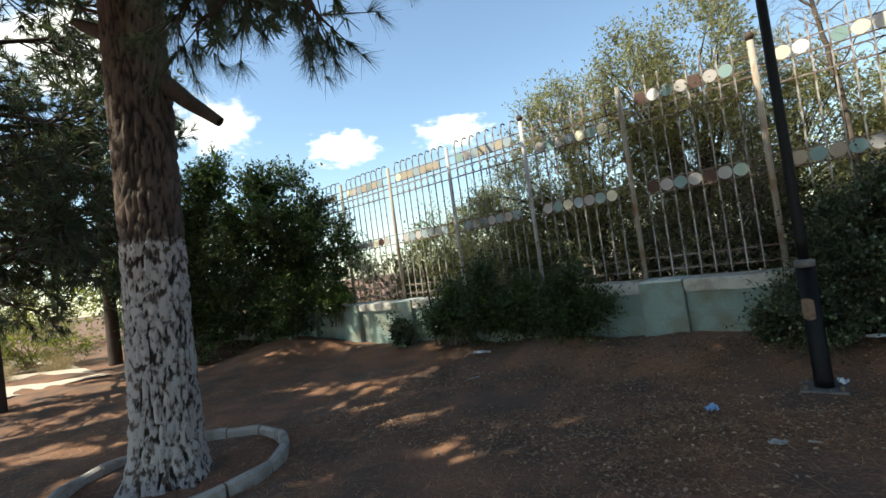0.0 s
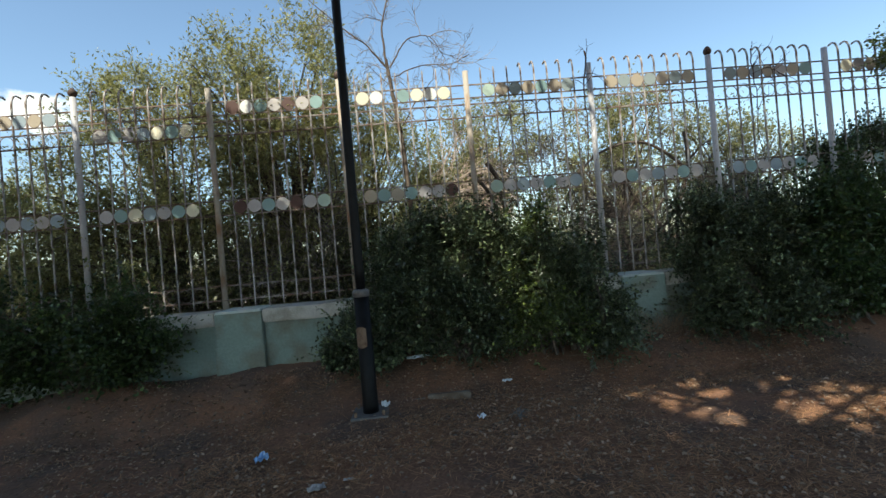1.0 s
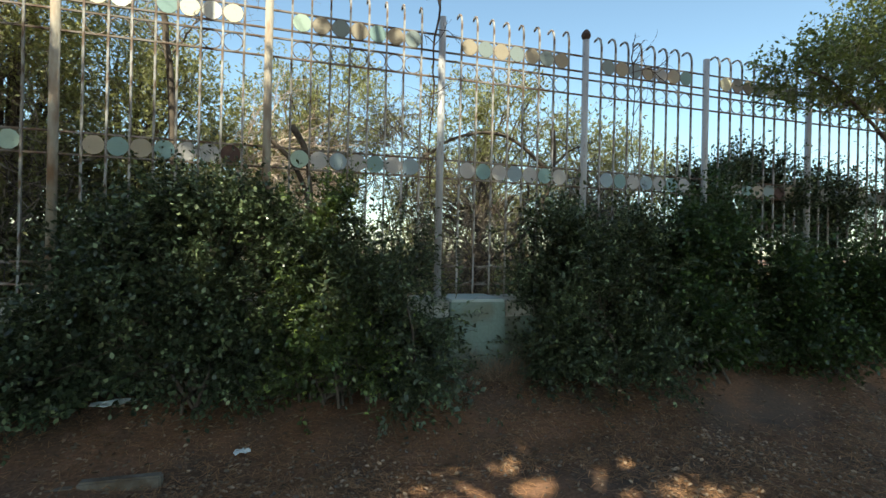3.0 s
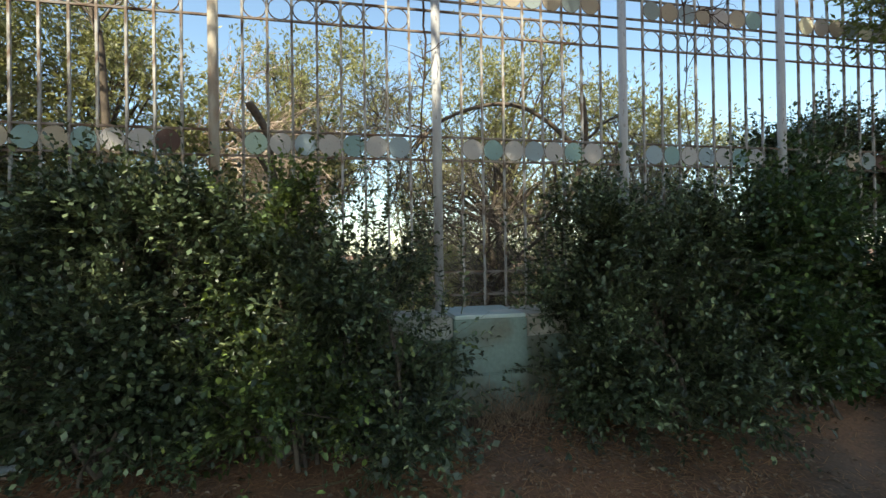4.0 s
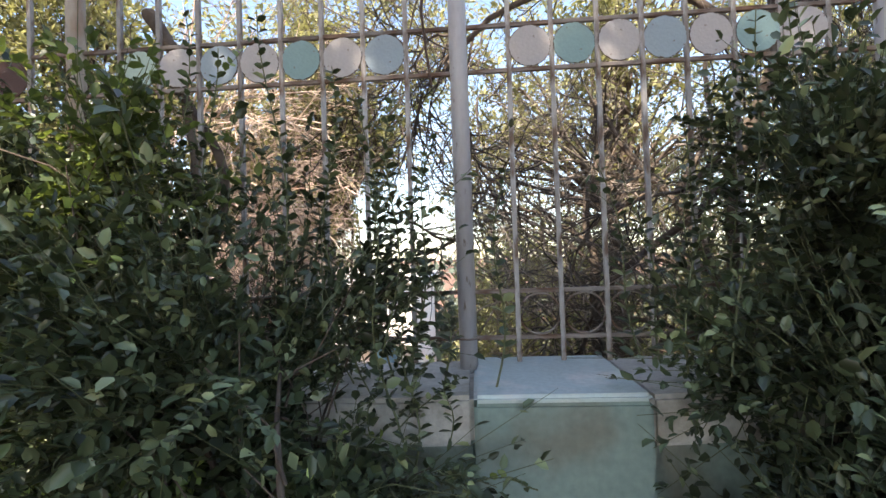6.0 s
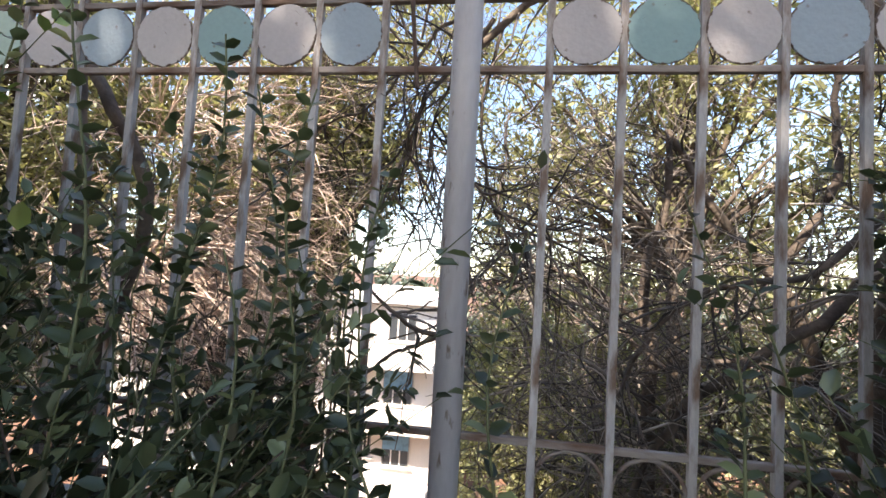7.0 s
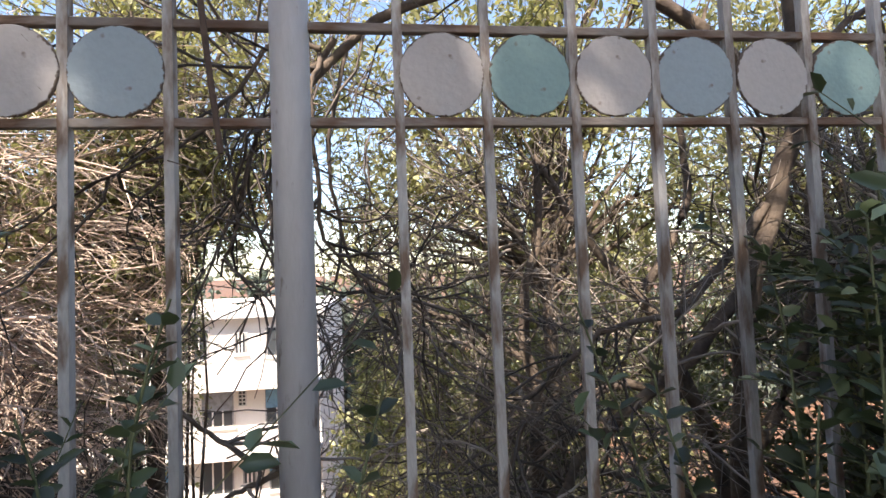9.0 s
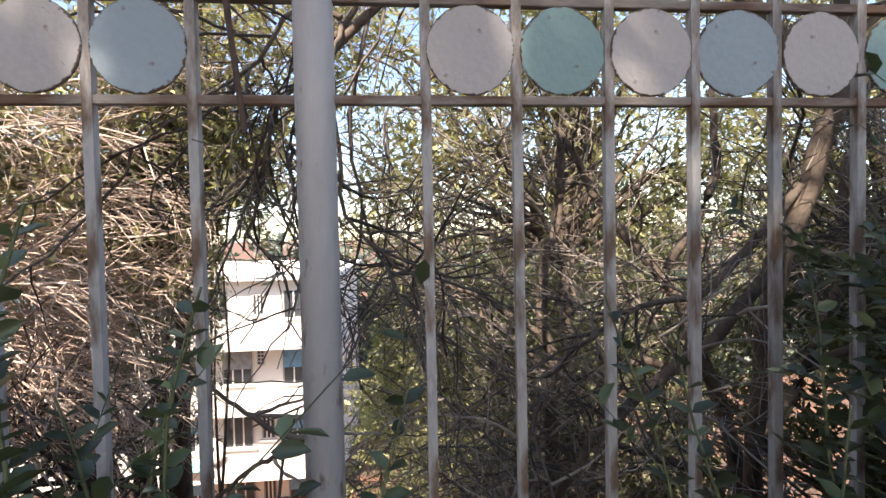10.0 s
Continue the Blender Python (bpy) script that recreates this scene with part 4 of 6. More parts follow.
plant("tree", "dark green leafy tree overhanging the fence", "tree", 41, (7.9, -0.4, 0.1), [(7.2, -0.6, 4.9, 1.3, 0.8, 1.0), (8.3, -0.5, 5.8, 1.3, 0.9, 1.1), (6.0, -0.5, 4.3, 0.9, 0.6, 0.55), (5.1, -0.45, 4.15, 0.55, 0.45, 0.35), (8.6, -0.5, 4.0, 1.1, 0.8, 1.0), (7.0, -0.6, 6.2, 0.8, 0.6, 0.7), (9.6, -0.4, 5.2, 1.2, 0.8, 1.2)], 5600, stems=40, thick=0.035,
      trunk=[(7.9, -0.4, 0.1), (8.0, -0.45, 1.3), (7.85, -0.4, 2.6)], leaf=M_TREEGREEN, wood=M_BRANCH, stemwood=M_TWIG, size=(0.072, 0.032), per=10, length=(0.25, 0.6))
plant("large_bush", "withered brown thicket round a trunk at the lawn's edge", "bush", 49, (8.6, -0.7, 0.2), [(8.4, -0.6, 1.6, 0.7, 0.5, 1.6), (9.4, -0.8, 1.8, 0.9, 0.6, 1.9), (8.7, -0.5, 3.0, 0.7, 0.5, 1.0), (7.5, -0.8, 0.8, 0.6, 0.5, 0.8), (7.7, -0.5, 2.5, 0.5, 0.4, 1.2)], 3600, stems=40, thick=0.04, **dict(DARK, leaf=M_DRYCLAD))
plant("undergrowth", "dark scrub behind the fence at the far side", "shrub", 50, (8.0, 1.2, 0.1), [(6.4, 1.2, 1.5, 1.1, 0.6, 1.3), (8.4, 1.3, 1.8, 1.3, 0.6, 1.6), (10.6, 1.3, 2.0, 1.4, 0.7, 1.9), (13.0, 1.0, 2.0, 1.5, 0.8, 2.2)], 3200, stems=40, **DARK)
plant("shrub", "upright dark green shrub growing through the fence", "shrub", 42, (5.0, -0.2, 0.2), [(4.3, 0.3, 2.6, 0.6, 0.4, 0.8), (5.4, 0.3, 2.5, 0.7, 0.4, 0.75), (6.6, 0.3, 2.2, 0.7, 0.4, 0.8)], 1700, stems=30, **HEDGE)
plant("large_bush", "tall dark green bush with a hollow shaded underside", "bush", 43, (-15.6, -1.2, 0.3), [(-14.6, -0.9, 3.5, 1.2, 1.0, 1.2), (-16.2, -1.4, 3.7, 1.6, 1.2, 1.6), (-18.0, -2.0, 3.8, 1.8, 1.3, 1.9), (-13.6, -0.5, 2.6, 0.7, 0.6, 1.1), (-15.0, -0.6, 1.9, 1.4, 0.6, 1.2), (-20.0, -2.5, 3.2, 2.0, 1.3, 2.2), (-16.8, -0.9, 1.3, 2.0, 0.5, 1.4), (-19.5, -1.6, 1.3, 2.0, 0.6, 1.4), (-15.6, -1.2, 4.7, 0.9, 0.8, 0.7), (-17.4, -1.8, 5.2, 1.0, 0.9, 0.7), (-18.5, -3.0, 1.6, 1.6, 0.7, 1.3), (-15.2, -1.5, 1.2, 1.7, 0.5, 1.1), (-17.2, -2.4, 1.2, 1.5, 0.5, 1.2)], 9500, stems=0, thick=0.04, deep=7000, clump=34, leaf_up=1.5,
      leaf=M_BUSH, wood=M_BRANCH, stemwood=M_TWIG, size=(0.10, 0.052), per=10, length=(0.3, 0.7))
plant("large_bush", "dark thicket closing the end of the lawn", "bush", 44, (-19.0, 0.5, 0.3), [(-17.5, 0.6, 1.8, 2.0, 0.8, 1.9), (-20.5, -0.5, 1.8, 2.0, 0.8, 1.9), (-23.5, -2.0, 2.4, 2.0, 1.2, 2.4)], 2400, stems=40, thick=0.04, deep=2500, leaf=M_BUSH, wood=M_BRANCH, stemwood=M_TWIG, size=(0.12, 0.065), per=10, length=(0.4, 0.9))
plant("sunny_bush", "yellow-green bush in full sun", "bush", 45, (-25.5, -5.2, 0.2), [(-25.5, -5.6, 1.2, 1.6, 1.2, 1.0), (-26.0, -8.0, 1.4, 1.6, 1.6, 1.2), (-24.6, -4.2, 0.9, 1.0, 0.8, 0.7)], 1500, stems=20, leaf=M_YELLOW, wood=M_BRANCH, size=(0.11, 0.04), per=10, length=(0.4, 0.9))
plant("far_trees", "hazy green trees beyond the lawn", "trees", 46, (-34, -8, 0), [(-34, -6, 3.5, 3, 4, 3.0), (-36, -14, 4, 3, 5, 3.4), (-33, 0, 4, 3, 4, 3.5)], 1800, stems=20, leaf=M_YELLOW, wood=M_BRANCH, size=(0.22, 0.1), per=10, length=(0.7, 1.6), twig=0.008)
plant("far_trees", "hazy grey-green trees beyond the flats", "trees", 58, (4, 30, -9), [(-16, 29, -3.4, 6, 2, 6.4), (-6, 30, -3.4, 7, 2, 6.0), (6, 29, -3.2, 7, 2, 6.6), (18, 29, -3.4, 7, 2, 6.4), (32, 30, -3.4, 8, 2, 6.8), (-32, 30, -3.4, 9, 2, 6.4)], 6500, stems=12, leaf=M_GREYLEAF, wood=M_BRANCH, size=(0.55, 0.3), per=8, length=(0.8, 1.8), twig=0.01)
plant("far_trees", "sunlit yellow-green trees beside the flats", "trees", 61, (2, 15, -9), [(0.6, 15, -4.6, 2.4, 1.5, 4.2), (4.5, 16, -4.6, 3.0, 1.5, 4.4), (-0.9, 13, -6.4, 1.0, 0.9, 2.6), (8.5, 16, -4.6, 3.2, 1.5, 4.8)], 1700, stems=12, leaf=M_OLIVE, wood=M_BRANCH, size=(0.26, 0.13), per=9, length=(0.5, 1.1), twig=0.008)
for far in [c for c in bpy.data.objects if c.name.startswith("far_trees")]:
    tagged(far, kind="stuff")


# dry tangles of bare twigs behind the fence
def tangle(seed, label, base, blobs, limbs, per, material, drift=(0, 0, 0), r=0.010, long=(0.5, 1.1), wob=0.22, bias=(0, 0, 0.3)):
    rng = np.random.default_rng(seed)
    ob = empty("bare_branches", label, "branches", "", base)
    o = np.array(base)
    S, N = blob_points(rng, blobs, limbs, 0.1)
    P0 = grow(rng, S, N + rng.normal(0, 0.6, N.shape) + np.array(bias), rng.uniform(*long, len(S)), 8, wob, drift)
    S1, D1, _ = spawn(rng, P0, per, 0.15, 1.0, 0.7)
    P1 = grow(rng, S1, D1, rng.uniform(0.25, 0.6, len(S1)), 7, wob, drift)
    S2, D2, _ = spawn(rng, P1, 3, 0.2, 1.0, 0.7)
    P2 = grow(rng, S2, D2, rng.uniform(0.1, 0.3, len(S2)), 5, 0.25, drift)
    gs = []
    for P, a, b in ((P0, r, r * 0.45), (P1, r * 0.45, r * 0.2), (P2, r * 0.22, r * 0.12)):
        P = P[keep_clear(P).all(1) & (P[..., 1].min(1) > 0.06)]
        gs.append((P - o, a, b))
    child("limb_mass", tubes("limb_mass", gs[:1], material, 5), ob)
    child("twig_mass", tubes("twig_mass", [(gs[1][0][:, ::2], *gs[1][1:]), (gs[2][0][:, ::2], *gs[2][1:])], material, 3), ob)


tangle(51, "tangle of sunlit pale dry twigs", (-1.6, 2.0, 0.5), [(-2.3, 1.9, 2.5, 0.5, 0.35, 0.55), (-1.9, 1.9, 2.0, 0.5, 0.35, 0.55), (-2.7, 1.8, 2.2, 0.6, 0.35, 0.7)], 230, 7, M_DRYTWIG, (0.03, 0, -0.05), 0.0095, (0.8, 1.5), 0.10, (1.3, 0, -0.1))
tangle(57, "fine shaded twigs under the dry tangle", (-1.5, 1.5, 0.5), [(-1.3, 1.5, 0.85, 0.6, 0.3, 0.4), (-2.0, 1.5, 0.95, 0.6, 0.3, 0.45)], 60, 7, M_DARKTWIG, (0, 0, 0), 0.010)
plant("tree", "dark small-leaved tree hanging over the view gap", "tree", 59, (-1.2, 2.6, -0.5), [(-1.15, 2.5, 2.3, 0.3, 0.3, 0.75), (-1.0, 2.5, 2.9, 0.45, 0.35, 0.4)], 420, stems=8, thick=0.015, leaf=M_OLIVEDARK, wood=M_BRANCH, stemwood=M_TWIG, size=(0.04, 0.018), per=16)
tangle(52, "tangle of grey-brown bare branches", (1.6, 1.4, 0.5), [(0.9, 1.3, 1.5, 0.8, 0.6, 0.9), (1.8, 1.2, 1.6, 0.7, 0.5, 0.9), (1.4, 1.7, 2.3, 1.0, 0.5, 0.6)], 60, 7, M_TWIG, (0, 0, -0.01), 0.010)
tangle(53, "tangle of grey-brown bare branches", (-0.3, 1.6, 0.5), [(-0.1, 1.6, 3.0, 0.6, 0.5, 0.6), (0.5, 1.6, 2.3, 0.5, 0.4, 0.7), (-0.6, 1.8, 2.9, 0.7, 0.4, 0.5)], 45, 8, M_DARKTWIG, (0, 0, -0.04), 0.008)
tangle(54, "tangle of shaded brown branches", (3.2, 1.2, 0.5), [(2.6, 1.0, 1.8, 0.7, 0.5, 0.9), (3.6, 1.1, 1.8, 0.9, 0.5, 0.9)], 60, 7, M_TWIG, (0, 0, 0), 0.010)
tangle(55, "tangle of shaded brown branches", (-5.2, 1.0, 0.5), [(-6.5, 0.9, 1.8, 1.0, 0.4, 0.9), (-4.8, 0.9, 1.8, 1.0, 0.4, 0.9), (-3.2, 1.0, 2.0, 0.7, 0.4, 0.9)], 130, 6, M_TWIG, (0, 0, 0), 0.010, (0.6, 1.3))
tangle(56, "fine dry brown twigs against the fence foot", (0.5, 0.5, 1.2), [(0.55, 0.5, 1.35, 0.5, 0.2, 0.3), (0.9, 0.45, 1.7, 0.4, 0.2, 0.5)], 50, 7, M_TWIG, (0, 0, -0.03), 0.005, (0.2, 0.5))


def limb_tree(name, label, category, seed, limbs, side, material, fine=M_TWIG, twiggy=5, size=0.35):
    """Bare limbs given by a few turning points, with side twigs."""
    rng = np.random.default_rng(seed)
    base = limbs[0][0][0]
    ob = empty(name, label, category, "", base)
    o = np.array(base)
    gs, all_p = [], []
    for pts, r0, r1 in limbs:
        pts = np.array(pts, float)
        k = np.linspace(0, len(pts) - 1, 16)
        P = np.stack([np.interp(k, np.arange(len(pts)), pts[:, c]) for c in range(3)], -1)
        for _ in range(2):
            P[1:-1] = (P[:-2] + 2 * P[1:-1] + P[2:]) / 4
        P[1:-1] += rng.normal(0, 0.008 * min(1.0, np.linalg.norm(P[-1] - P[0]) / 1.2), P[1:-1].shape)
        gs.append((P[None] - o, r0, r1))
        all_p.append(P)
    child("limb", tubes("limb", gs, material, 8), ob)
    if side:
        P = np.stack(all_p)
        S, D, _ = spawn(rng, P, side, 0.3, 1.0, 0.8)
        P1 = grow(rng, S, D, rng.uniform(0.5, 1.4, len(S)) * size, 8, 0.22)
        S, D, _ = spawn(rng, P1, twiggy, 0.2, 1.0, 0.7)
        P2 = grow(rng, S, D, rng.uniform(0.3, 0.9, len(S)) * size, 6, 0.25)
        child("twig_mass", tubes("twig_mass", [(P1 - o, 0.006, 0.003), (P2 - o, 0.003, 0.0015)], fine, 4), ob)
    return ob


limb_tree("arched_tree", "old tree with an arched bare limb behind the fence", "tree", 61, [
    ([(1.75, 0.9, 0.2), (1.62, 0.8, 1.2), (1.58, 0.7, 1.75), (1.60, 0.62, 2.05), (1.68, 0.6, 2.30), (1.84, 0.6, 2.68), (1.86, 0.58, 3.0), (1.80, 0.55, 3.40)], 0.034, 0.038),
    ([(1.82, 0.6, 2.75), (1.52, 0.58, 3.05), (1.10, 0.56, 3.28), (0.72, 0.56, 3.30), (0.32, 0.58, 3.17), (-0.03, 0.6, 2.94), (-0.12, 0.6, 2.72)], 0.030, 0.014),
    ([(1.68, 0.6, 2.30), (1.51, 0.6, 2.01), (1.36, 0.6, 1.82), (1.11, 0.6, 1.69), (0.86, 0.6, 1.48), (0.74, 0.6, 1.27), (0.62, 0.65, 0.95)], 0.028, 0.015),
    ([(1.68, 0.6, 2.40), (1.40, 0.6, 2.08), (1.28, 0.6, 1.99), (1.05, 0.6, 1.96), (0.90, 0.6, 1.92)], 0.019, 0.008),
    ([(0.90, 0.5, 1.93), (0.86, 0.5, 1.91), (0.73, 0.5, 1.81), (0.61, 0.5, 1.59), (0.52, 0.55, 1.25)], 0.011, 0.009),
    ([(0.0, 0.6, 2.97), (-0.03, 0.5, 2.81), (-0.01, 0.5, 2.54), (0.0, 0.5, 2.30), (0.12, 0.5, 2.17), (0.25, 0.5, 2.08)], 0.010, 0.004),
    ([(0.0, 0.6, 2.99), (-0.17, 0.6, 3.04), (-0.25, 0.6, 2.86), (-0.45, 0.6, 2.65), (-0.77, 0.6, 2.52)], 0.011, 0.004),
    ([(0.05, 0.6, 3.03), (-0.14, 0.6, 2.78), (-0.25, 0.6, 2.65), (-0.28, 0.6, 2.41), (-0.35, 0.6, 2.20)], 0.012, 0.004),
    ([(1.85, 0.6, 2.9), (2.1, 0.6, 3.15), (2.5, 0.6, 3.3)], 0.02, 0.008),
    ([(0.10, 0.6, 3.02), (0.0, 0.55, 2.55), (0.10, 0.58, 2.2), (0.2, 0.6, 1.95)], 0.008, 0.004),
    ([(-0.03, 0.6, 2.94), (-0.2, 0.65, 2.6), (-0.16, 0.62, 2.3)], 0.007, 0.003)], 9, M_BRANCH, M_DARKTWIG, 4, 0.5)
limb_tree("twisted_tree", "old tree with dark twisting limbs behind the fence", "tree", 68, [
    ([(2.05, 1.35, -0.3), (2.0, 1.3, 0.9), (1.75, 1.25, 1.5), (1.5, 1.2, 2.05), (1.2, 1.2, 2.3), (0.95, 1.2, 2.75)], 0.05, 0.016),
    ([(1.0, 1.3, -0.3), (0.88, 1.2, 1.19), (0.94, 1.2, 1.51), (0.84, 1.2, 1.83), (0.87, 1.2, 2.10), (0.98, 1.2, 2.36), (0.96, 1.2, 2.72)], 0.042, 0.016),
    ([(0.84, 1.2, 1.75), (0.6, 1.2, 1.92), (0.37, 1.2, 2.01), (0.15, 1.2, 2.12)], 0.018, 0.006),
    ([(2.0, 1.3, 0.9), (2.3, 1.25, 1.5), (2.5, 1.2, 2.0), (2.45, 1.2, 2.6), (2.7, 1.2, 3.1)], 0.04, 0.014),
    ([(1.75, 1.25, 1.5), (1.3, 1.2, 1.6), (0.95, 1.15, 1.5), (0.7, 1.15, 1.75)], 0.028, 0.010),
    ([(1.5, 1.2, 2.05), (1.75, 1.15, 2.5), (1.7, 1.15, 3.0), (1.9, 1.15, 3.5)], 0.026, 0.010),
    ([(2.3, 1.25, 1.5), (2.9, 1.2, 1.75), (3.3, 1.2, 2.3)], 0.03, 0.010),
    ([(2.0, 1.3, 0.9), (1.5, 1.25, 1.05), (1.1, 1.2, 1.2), (0.75, 1.2, 1.15)], 0.028, 0.010),
    ([(2.5, 1.2, 2.0), (2.1, 1.15, 2.25), (1.95, 1.15, 2.0)], 0.02, 0.008)], 12, M_BRANCH, M_DARKTWIG, 7, 0.55)
limb_tree("dead_tree", "slender leafless tree behind the fence", "tree", 62, [
    ([(-2.9, 0.5, -0.1), (-2.95, 0.5, 2.0), (-3.0, 0.45, 3.6), (-3.1, 0.4, 4.4), (-3.15, 0.4, 4.9)], 0.05, 0.025),
    ([(-3.12, 0.4, 4.7), (-3.4, 0.4, 5.1), (-3.9, 0.35, 5.5), (-4.3, 0.3, 5.9)], 0.018, 0.006),
    ([(-3.15, 0.4, 4.85), (-3.2, 0.4, 5.4), (-3.0, 0.4, 6.0), (-2.9, 0.4, 6.4)], 0.02, 0.006),
    ([(-3.1, 0.4, 4.75), (-2.8, 0.35, 5.2), (-2.4, 0.3, 5.2), (-2.2, 0.3, 4.8)], 0.014, 0.004),
    ([(-3.05, 0.4, 4.6), (-2.6, 0.35, 4.75), (-2.1, 0.3, 4.7), (-1.8, 0.3, 4.85)], 0.012, 0.004),
    ([(-2.98, 0.42, 3.8), (-2.7, 0.35, 4.2), (-2.4, 0.3, 4.5)], 0.012, 0.005),
    ([(-2.98, 0.42, 3.7), (-3.3, 0.38, 4.2), (-3.7, 0.35, 4.4)], 0.012, 0.005)], 9, M_BRANCH, M_TWIG, 7, 0.5)
limb_tree("cut_stump_branch", "sawn-off dark branch stub behind the rail", "branch", 63, [([(-1.42, 0.5, 0.1), (-1.46, 0.28, 1.6), (-1.48, 0.22, 2.3), (-1.51, 0.22, 2.74)], 0.028, 0.022), ([(-1.51, 0.22, 2.70), (-1.57, 0.2, 2.86), (-1.69, 0.2, 3.05)], 0.034, 0.040)], 0, M_BRANCH)
limb_tree("left_branch", "curved dark branch behind the fence", "branch", 64, [([(-2.3, 0.8, 0.3), (-1.7, 0.7, 1.6), (-1.45, 0.6, 2.2), (-1.62, 0.5, 2.6), (-1.95, 0.5, 2.95)], 0.035, 0.028)], 6, M_BRANCH)
limb_tree("dry_vine", "dark dry vine climbing the fence post", "vine", 65, [([(-0.12, -0.07, 2.45), (-0.16, -0.07, 3.0), (-0.08, -0.07, 3.5), (-0.13, -0.06, 3.9), (-0.07, -0.08, 4.3), (-0.06, -0.08, 4.62)], 0.006, 0.014)], 12, M_RUSTIRON, M_RUSTIRON, 2, 0.25)
limb_tree("dry_vine", "dark dry vine hanging over the fence rails", "vine", 66, [([(2.70, -0.06, 2.7), (2.62, -0.06, 3.3), (2.70, -0.06, 3.7), (2.62, -0.06, 4.1), (2.64, -0.05, 4.5)], 0.004, 0.009), ([(2.63, -0.05, 4.1), (2.9, -0.05, 4.2), (3.15, -0.05, 4.05)], 0.005, 0.003)], 9, M_RUSTIRON, M_RUSTIRON, 2, 0.3)
limb_tree("broken_twig", "forked bare branch lying in the view gap", "branch", 67, [([(-0.34, 0.15, 1.93), (-0.28, 0.15, 1.86), (-0.2, 0.15, 1.80), (-0.14, 0.15, 1.75), (-0.03, 0.12, 1.74)], 0.004, 0.009), ([(-0.30, 0.18, 1.58), (-0.19, 0.15, 1.67), (-0.12, 0.15, 1.70), (-0.03, 0.12, 1.74)], 0.005, 0.008)], 3, M_BRANCH, M_TWIG, 1, 0.2)

# ---- pines ----
def needle_tufts(rng, P, per, n, length, lo=0.3, wide=0.0011):
    """Long needles in bundles round the ends of twigs."""
    S, D, _ = spawn(rng, P, per, lo, 1.0, 0.5)
    S, D = np.repeat(S, n, 0), np.repeat(D, n, 0)
    D = unit(D + rng.normal(0, 0.45, D.shape) + np.array([0, 0, -0.1]))
    L = rng.uniform(0.7, 1.1, len(S)) * length
    side = unit(np.cross(D, rng.normal(0, 1, D.shape))) * wide
    e = S + D * L[:, None] + np.array([0, 0, -0.10]) * L[:, None]
    v = np.stack([S - side, S + side, e + side * 0.4, e - side * 0.4], 1).reshape(-1, 3)
    return v, np.arange(len(v)).reshape(-1, 4)


def bark_trunk(path, r0, r1, flare, z_step=0.035, sides=110):
    """Trunk with plated, furrowed bark; the height of each plate is kept as an attribute."""
    path = np.array(path, float)
    h = path[-1, 2] - path[0, 2]
    n = int(h / z_step)
    z = np.linspace(path[0, 2], path[-1, 2], n)
    cx, cy = np.interp(z, path[:, 2], path[:, 0]), np.interp(z, path[:, 2], path[:, 1])
    a = np.arange(sides) * 2 * np.pi / sides
    Z, Aa = np.meshgrid(z, a, indexing="ij")
    rel = (Z - z[0]) / h
    R = r0 + (r1 - r0) * rel + flare * np.exp(-(Z - z[0]) / 0.22) * (1 + 0.55 * np.sin(3 * Aa + 1) + 0.25 * np.sin(7 * Aa))
    ridge = np.zeros_like(R)
    for i in range(n):
        for j in range(sides):
            p = Vector((math.cos(a[j]) * 5.2, math.sin(a[j]) * 5.2, z[i] * 3.0))
            d, _ = noise.voronoi(p + Vector((noise.noise(p * 1.3), noise.noise(p * 1.3 + Vector((9, 0, 0))), 0)) * 0.5)
            ridge[i, j] = min(1.0, (d[1] - d[0]) * 3.8) + 0.5 * noise.noise(p * 2.2)
    R = R * (1 + 0.035 * np.sin(2 * Aa + Z)) + (ridge - 0.5) * 0.042
    v = np.stack([cx[:, None] + R * np.cos(Aa), cy[:, None] + R * np.sin(Aa), Z], -1).reshape(-1, 3)
    i, j = np.meshgrid(np.arange(n - 1), np.arange(sides), indexing="ij")
    j2 = (j + 1) % sides
    f = np.stack([i * sides + j, i * sides + j2, (i + 1) * sides + j2, (i + 1) * sides + j], -1).reshape(-1, 4)
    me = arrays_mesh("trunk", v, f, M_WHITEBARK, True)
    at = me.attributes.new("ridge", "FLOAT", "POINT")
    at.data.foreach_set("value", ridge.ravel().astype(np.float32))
    return me


pine = empty("pine_tree", "tall pine with furrowed bark, whitewashed lower trunk", "tree", at=(0, 0, 0))
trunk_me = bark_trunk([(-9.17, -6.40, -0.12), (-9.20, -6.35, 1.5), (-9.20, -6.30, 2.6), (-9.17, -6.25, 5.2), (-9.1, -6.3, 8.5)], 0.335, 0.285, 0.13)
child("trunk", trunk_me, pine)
prng = np.random.default_rng(71)
CR = np.array((0.763, 0.646, 0.0))
stub = lambda s, pts, r0, r1: (np.array([np.array(s) + CR * a + np.array((0, 0, b)) for a, b in pts])[None], r0, r1)
child("broken_limb", tubes("broken_limb", [stub((-9.17, -6.26, 4.50), ((0.18, -0.02), (0.35, -0.18), (0.55, -0.38), (0.72, -0.52), (0.88, -0.66)), 0.13, 0.06),
                                           stub((-9.17, -6.26, 5.05), ((-0.18, -0.15), (-0.40, 0.05), (-0.58, 0.14), (-0.66, 0.20)), 0.10, 0.055),
                                           stub((-9.17, -6.26, 5.35), ((-0.2, -0.1), (-0.45, 0.0), (-0.7, 0.1)), 0.03, 0.015)], M_BARK, 10), pine, None, "broken-off limb stubs")


